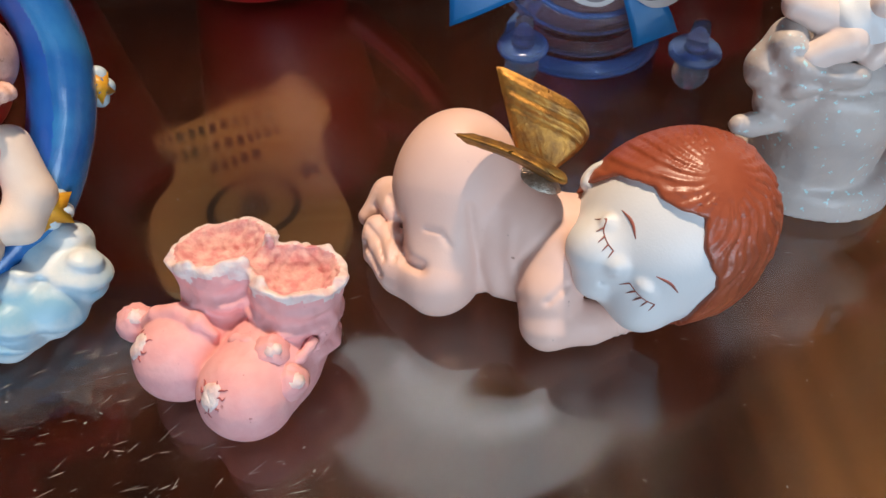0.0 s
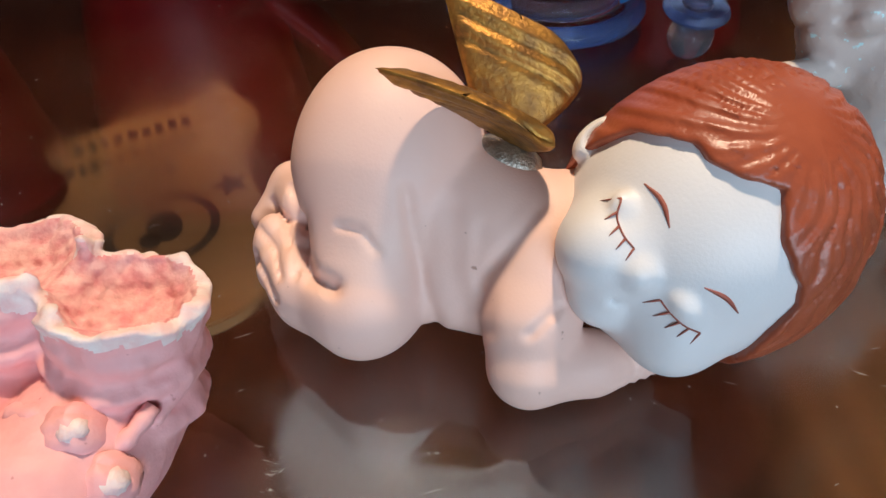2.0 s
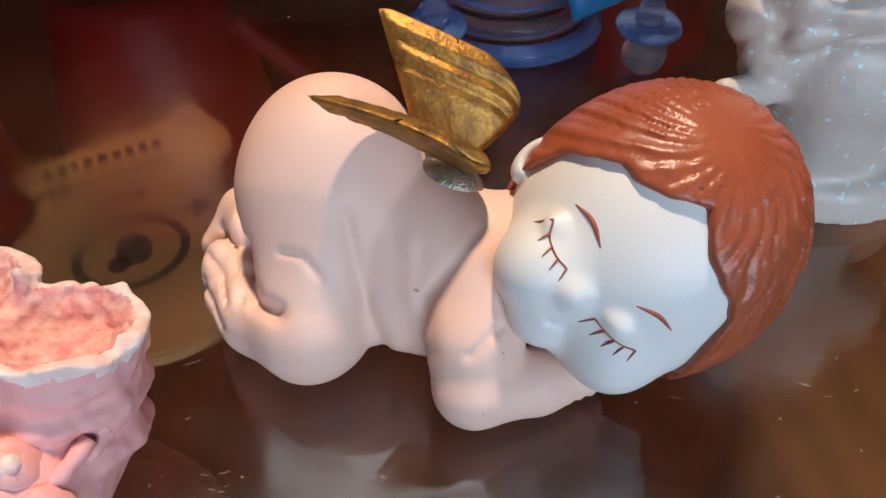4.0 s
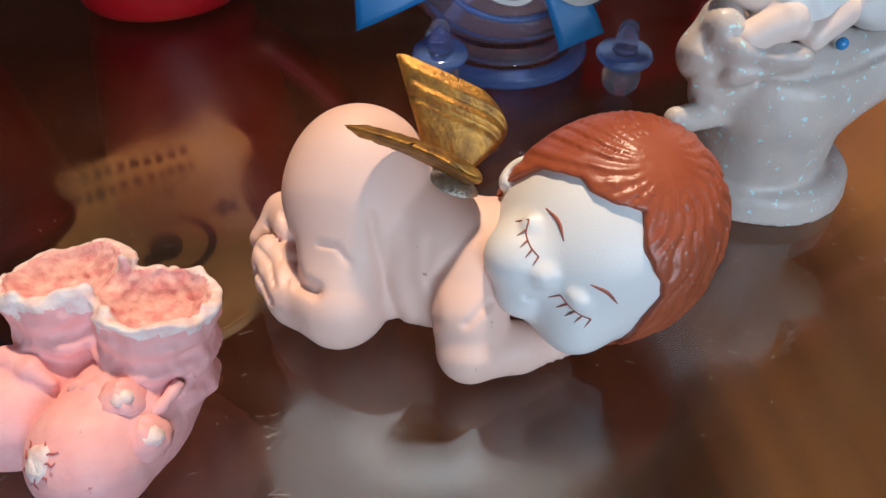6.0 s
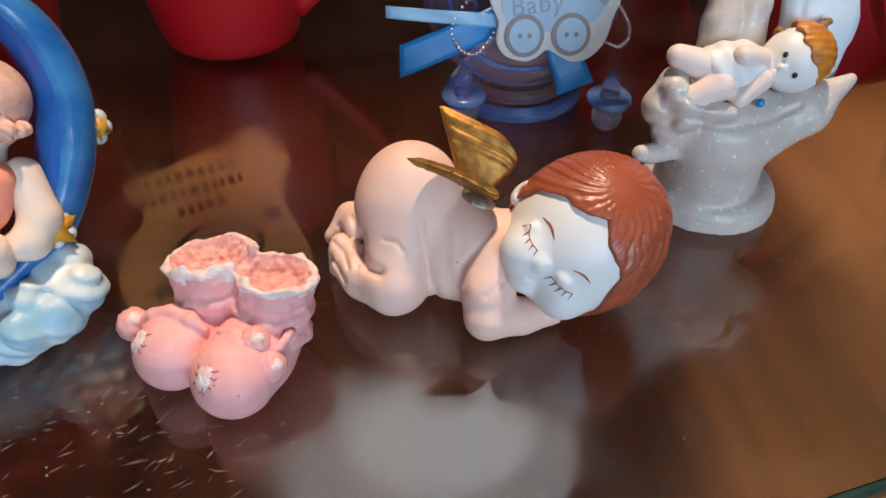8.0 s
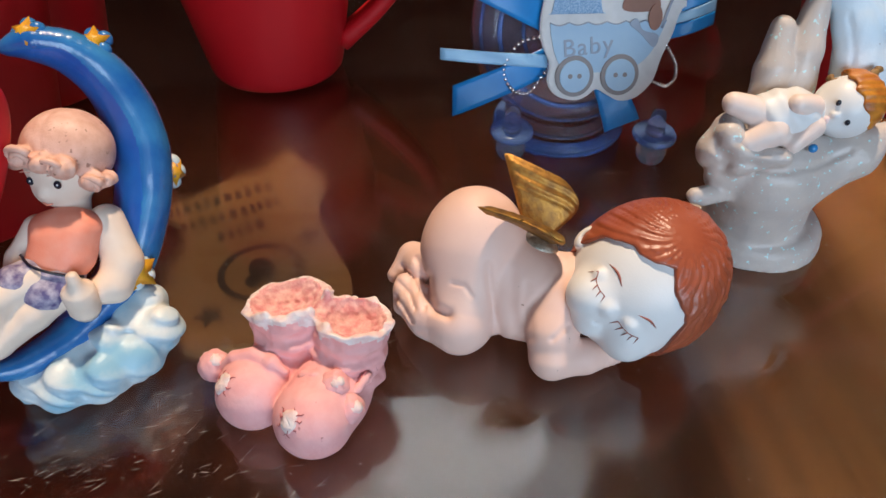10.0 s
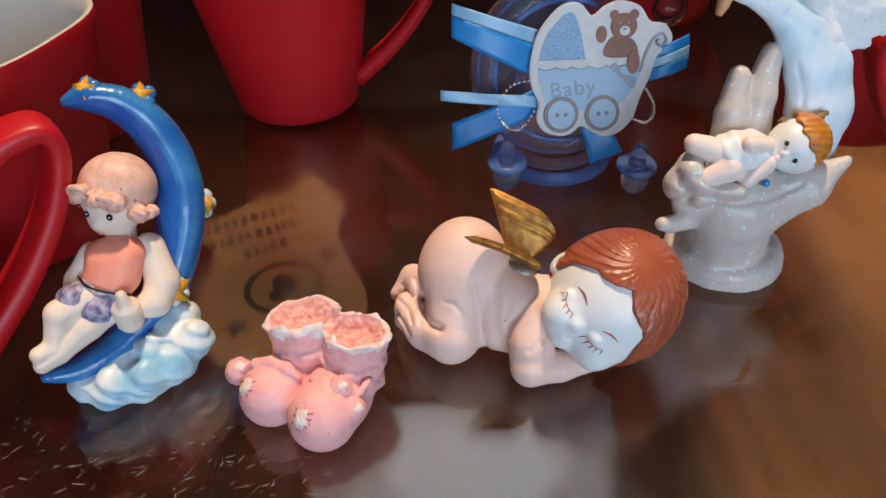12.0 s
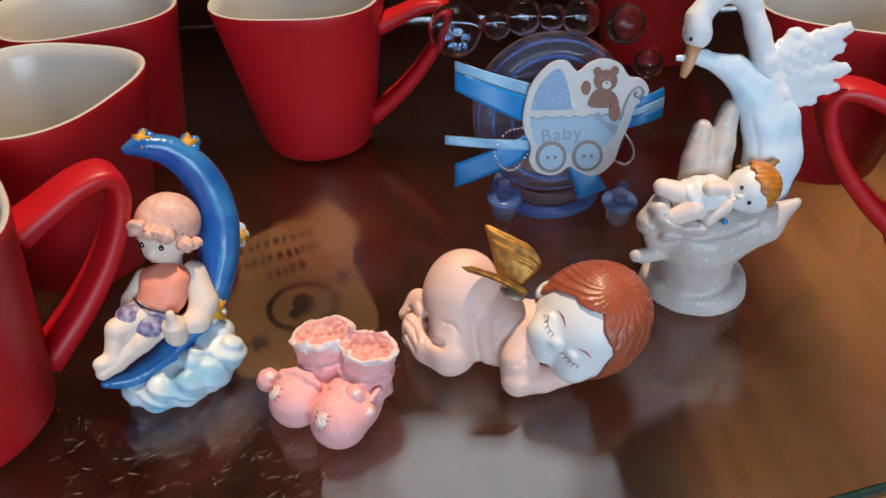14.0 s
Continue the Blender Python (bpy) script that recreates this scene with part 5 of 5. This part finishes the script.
    for dx in (-1.6, 1.5):
        flat_part("eye", circle(75.3 + dx, 64.0, 0.42, 10), top + 1.0, 0.1, EYE, bear)
    hook = [tuple(badge_at(x, z, top + 0.3)) for x, z in curve2([(81.6, 48), (83.4, 54), (85.6, 58.6), (88.6, 60.4), (90.4, 58.2), (88.8, 56.2), (87.0, 57.4), (87.8, 58.6)], 32, False)]
    from_bits("pram_handle", [tube(hook, 0.5, 6)], GREY, badge, "grey curled pram handle")
    flat_part("bow", curve2([(75, 46.5), (71.2, 49.4), (73.4, 51), (75.6, 47.6), (80.6, 46), (79.4, 42.4)], 24), top + 0.45, 0.3, GREY, badge, "grey-blue bow print")
    text = bpy.data.curves.new("lettering", "FONT")
    text.body, text.size, text.extrude = "Baby", 0.0078, 0.0002
    text.space_character = 1.12
    holder = new("lettering", text)
    mesh = holder.evaluated_get(bpy.context.evaluated_depsgraph_get()).to_mesh().copy()
    bpy.data.objects.remove(holder)
    letters = new("lettering", mesh)
    mesh.materials.clear()
    mesh.materials.append(GREY)
    spin = Matrix((BX, BY, BZ)).transposed().to_4x4() @ pose(0, 0, 0, 0, 0, 5)
    letters.matrix_basis = Matrix.Translation(badge_at(50.2, 40.2, top + 0.5) * 0.001) @ spin
    letters.parent = badge
    tagged(letters, "grey printed word Baby")
    # bead chains
    for pts in ([(44.5, 46.5), (36.5, 44.5), (31.6, 37.5), (34.0, 31), (39.5, 29.4), (44.8, 35.5)], [(83.5, 43.6), (87.2, 38.5), (88.4, 33.6), (85.6, 30.2), (81.2, 31.5)]):
        beads = [ball(badge_at(x, z, 1.6 + 0.3 * math.sin(i)), 0.72, 5, 7) for i, (x, z) in enumerate(curve2(pts, 24, False))]
        from_bits("bead_chain", beads, STEEL, root, "fine silver bead chain")
    # pacifiers
    for x, y in ((36.3, 200.0), (85.2, 194.0)):
        dummy = from_bits("pacifier", [ball((x, y, 5.4), (5.3, 5.3, 5.3), 12, 18)], PALE_CLEAR, root, "small clear plastic pacifier")
        v, f = tilted_lathe([(0, -1.2), (5, -1.3), (7.2, -0.6), (7.7, 0), (7.2, 0.7), (5, 1.3), (0, 1.2)], (x, y, 12.0), (0, -0.2, 1), 28)
        pieces("shield", [(v, f, BLUE_CLEAR)], dummy, "blue translucent shield")
        v, f = tilted_lathe([(0, 0), (3.6, 0), (2.9, 3.5), (2.4, 8), (0, 9)], (x, y, 13), (0, -0.1, 1), 24)
        pieces("teat", [(v, f, PLASTIC)], dummy, "clear teat")
    return tagged(root, "clear plastic baby favour jar with blue ribbons and pram badge", "favour jar")


make_jar()


# ---- wooden plaque under the glass ----
def make_plaque():
    root = new("plaque")
    root.empty_display_size = 0.02
    zb = FLOOR_Z * 1000 + 0.2
    edge = [(-134, 304), (-118, 318), (-100, 334), (-86, 340), (-73, 360), (-60, 346), (-48, 328), (-50, 308), (-47, 286), (-38, 264), (-30, 243), (-31, 224), (-38, 207), (-56, 198), (-76, 202), (-97, 200), (-108, 212), (-117, 232), (-120, 252), (-116, 272), (-122, 290)]
    shape = [(q[0], q[1]) for q in smooth_curve([(x, y, 0) for x, y in edge], 90, True)]
    fr = ((0, 0, zb), (1, 0, 0), (0, 1, 0), (0, 0, 1))
    part("board", extruded(shape[::-1], 5.0, fr, 0.8), PLY, root, "pale scroll-shaped board")
    up, right = Vector((-0.42, 0.91)), Vector((0.91, 0.42))
    o = Vector((-81, 251))

    def ink(name, outline, label=""):
        pts = [tuple(o + right * x + up * y) for x, y in outline]
        part(name, extruded(pts, 0.12, ((0, 0, zb + 5.02), (1, 0, 0), (0, 1, 0), (0, 0, 1))), BURNT, root, label)

    rng = random.Random(3)
    for y, x0, x1 in ((64, -24, 30), (48, -22, 30), (32, -6, 20)):
        x = x0
        while x < x1:
            w = rng.uniform(2.6, 5.6)
            ink("text_bar", [(x, y - rng.uniform(3.0, 5.4)), (x + w * 0.8, y - rng.uniform(2.6, 5.0)), (x + w, y + rng.uniform(2.6, 4.6)), (x + w * 0.3, y + rng.uniform(3.0, 5.6))])
            x += w + rng.uniform(0.5, 1.4)
    outer, inner = circle(6, -4, 21, 40), circle(6, -4, 17.5, 40)
    for k in range(0, 40):
        j = (k + 1) % 40
        ink("emblem_ring", [outer[k], outer[j], inner[j], inner[k]])
    ink("emblem_motif", circle(7, -3, 6.5, 20, 9.5))
    ink("emblem_motif", circle(0.5, -9, 4.0, 16, 4.6))
    for x, y in ((-24, -22), (36, 10)):
        star = [(x + (8 if k % 2 == 0 else 3.8) * math.cos(math.pi * k / 5 + 0.4), y + (8 if k % 2 == 0 else 3.8) * math.sin(math.pi * k / 5 + 0.4)) for k in range(10)]
        ink("star_mark", star)
    return tagged(root, "pale wooden scroll plaque with burnt lettering lying under the glass", "plaque")


make_plaque()


# ---- dust, scratches and their painted glint on the glass ----
def make_dust():
    rng = random.Random(11)
    verts, faces = [], []

    def sliver(x, y, length, width, angle):
        ca, sa = math.cos(angle), math.sin(angle)
        base = len(verts)
        z = 0.12
        n = 5
        for i in range(n + 1):
            s = i / n - 0.5
            w = width * (1 - (2 * abs(s)) ** 2) * rng.uniform(0.6, 1.2) + 0.01
            bend = 0.06 * length * (s * s)
            for e in (-1, 1):
                px, py = s * length, e * w + bend
                verts.append((x + px * ca - py * sa, y + px * sa + py * ca, z))
        for i in range(n):
            a = base + 2 * i
            faces.append((a, a + 2, a + 3, a + 1))

    for _ in range(420):
        x, y = rng.uniform(-140, 190), rng.uniform(45, 250)
        if y < 60 + 0.237 * (x - 74):
            continue
        sliver(x, y, rng.uniform(0.25, 0.9), rng.uniform(0.06, 0.2), rng.uniform(0, 3.1))
    # pale slivers paint in the glint of scratches, thickest at the front left
    for _ in range(120):
        x, y = rng.gauss(-55, 45), rng.gauss(72, 13)
        if y < 54 + 0.237 * (x - 74):
            continue
        sliver(x, y, rng.uniform(1.2, 4.2), rng.uniform(0.03, 0.085), rng.gauss(0.5, 0.35))
    for _ in range(150):
        x, y = rng.gauss(-70, 38), rng.gauss(82, 22)
        if y < 50 + 0.237 * (x - 74):
            continue
        sliver(x, y, rng.uniform(0.8, 3.0), rng.uniform(0.02, 0.07), rng.gauss(0.45, 0.3))
    for cx, cy, count, size in ((14, 93, 6, 3.4), (20, 84, 5, 3.0), (-2, 97, 4, 2.4), (34, 82, 4, 2.6)):
        for k in range(count):
            for j in range(3):
                turn = -1.9 + 0.5 * j + rng.uniform(-0.2, 0.2)
                r = size * (0.8 + 0.1 * j)
                sliver(cx + r * math.cos(turn) + 0.4 * k + rng.gauss(0, 0.5), cy - 2.2 * k + r * math.sin(turn) + rng.gauss(0, 0.4), size * rng.uniform(0.2, 0.6), rng.uniform(0.02, 0.06), turn + 1.57)
    for _ in range(60):
        sliver(rng.uniform(60, 170), rng.uniform(95, 160), rng.uniform(0.8, 2.2), rng.uniform(0.04, 0.1), rng.gauss(-0.3, 0.4))
    ob = pieces("dust_specks", [(verts, faces, DUST_GLINT)])
    tagged(ob, "white dust specks and scratches with painted glint on the glass", "dust", kind="stuff")


make_dust()
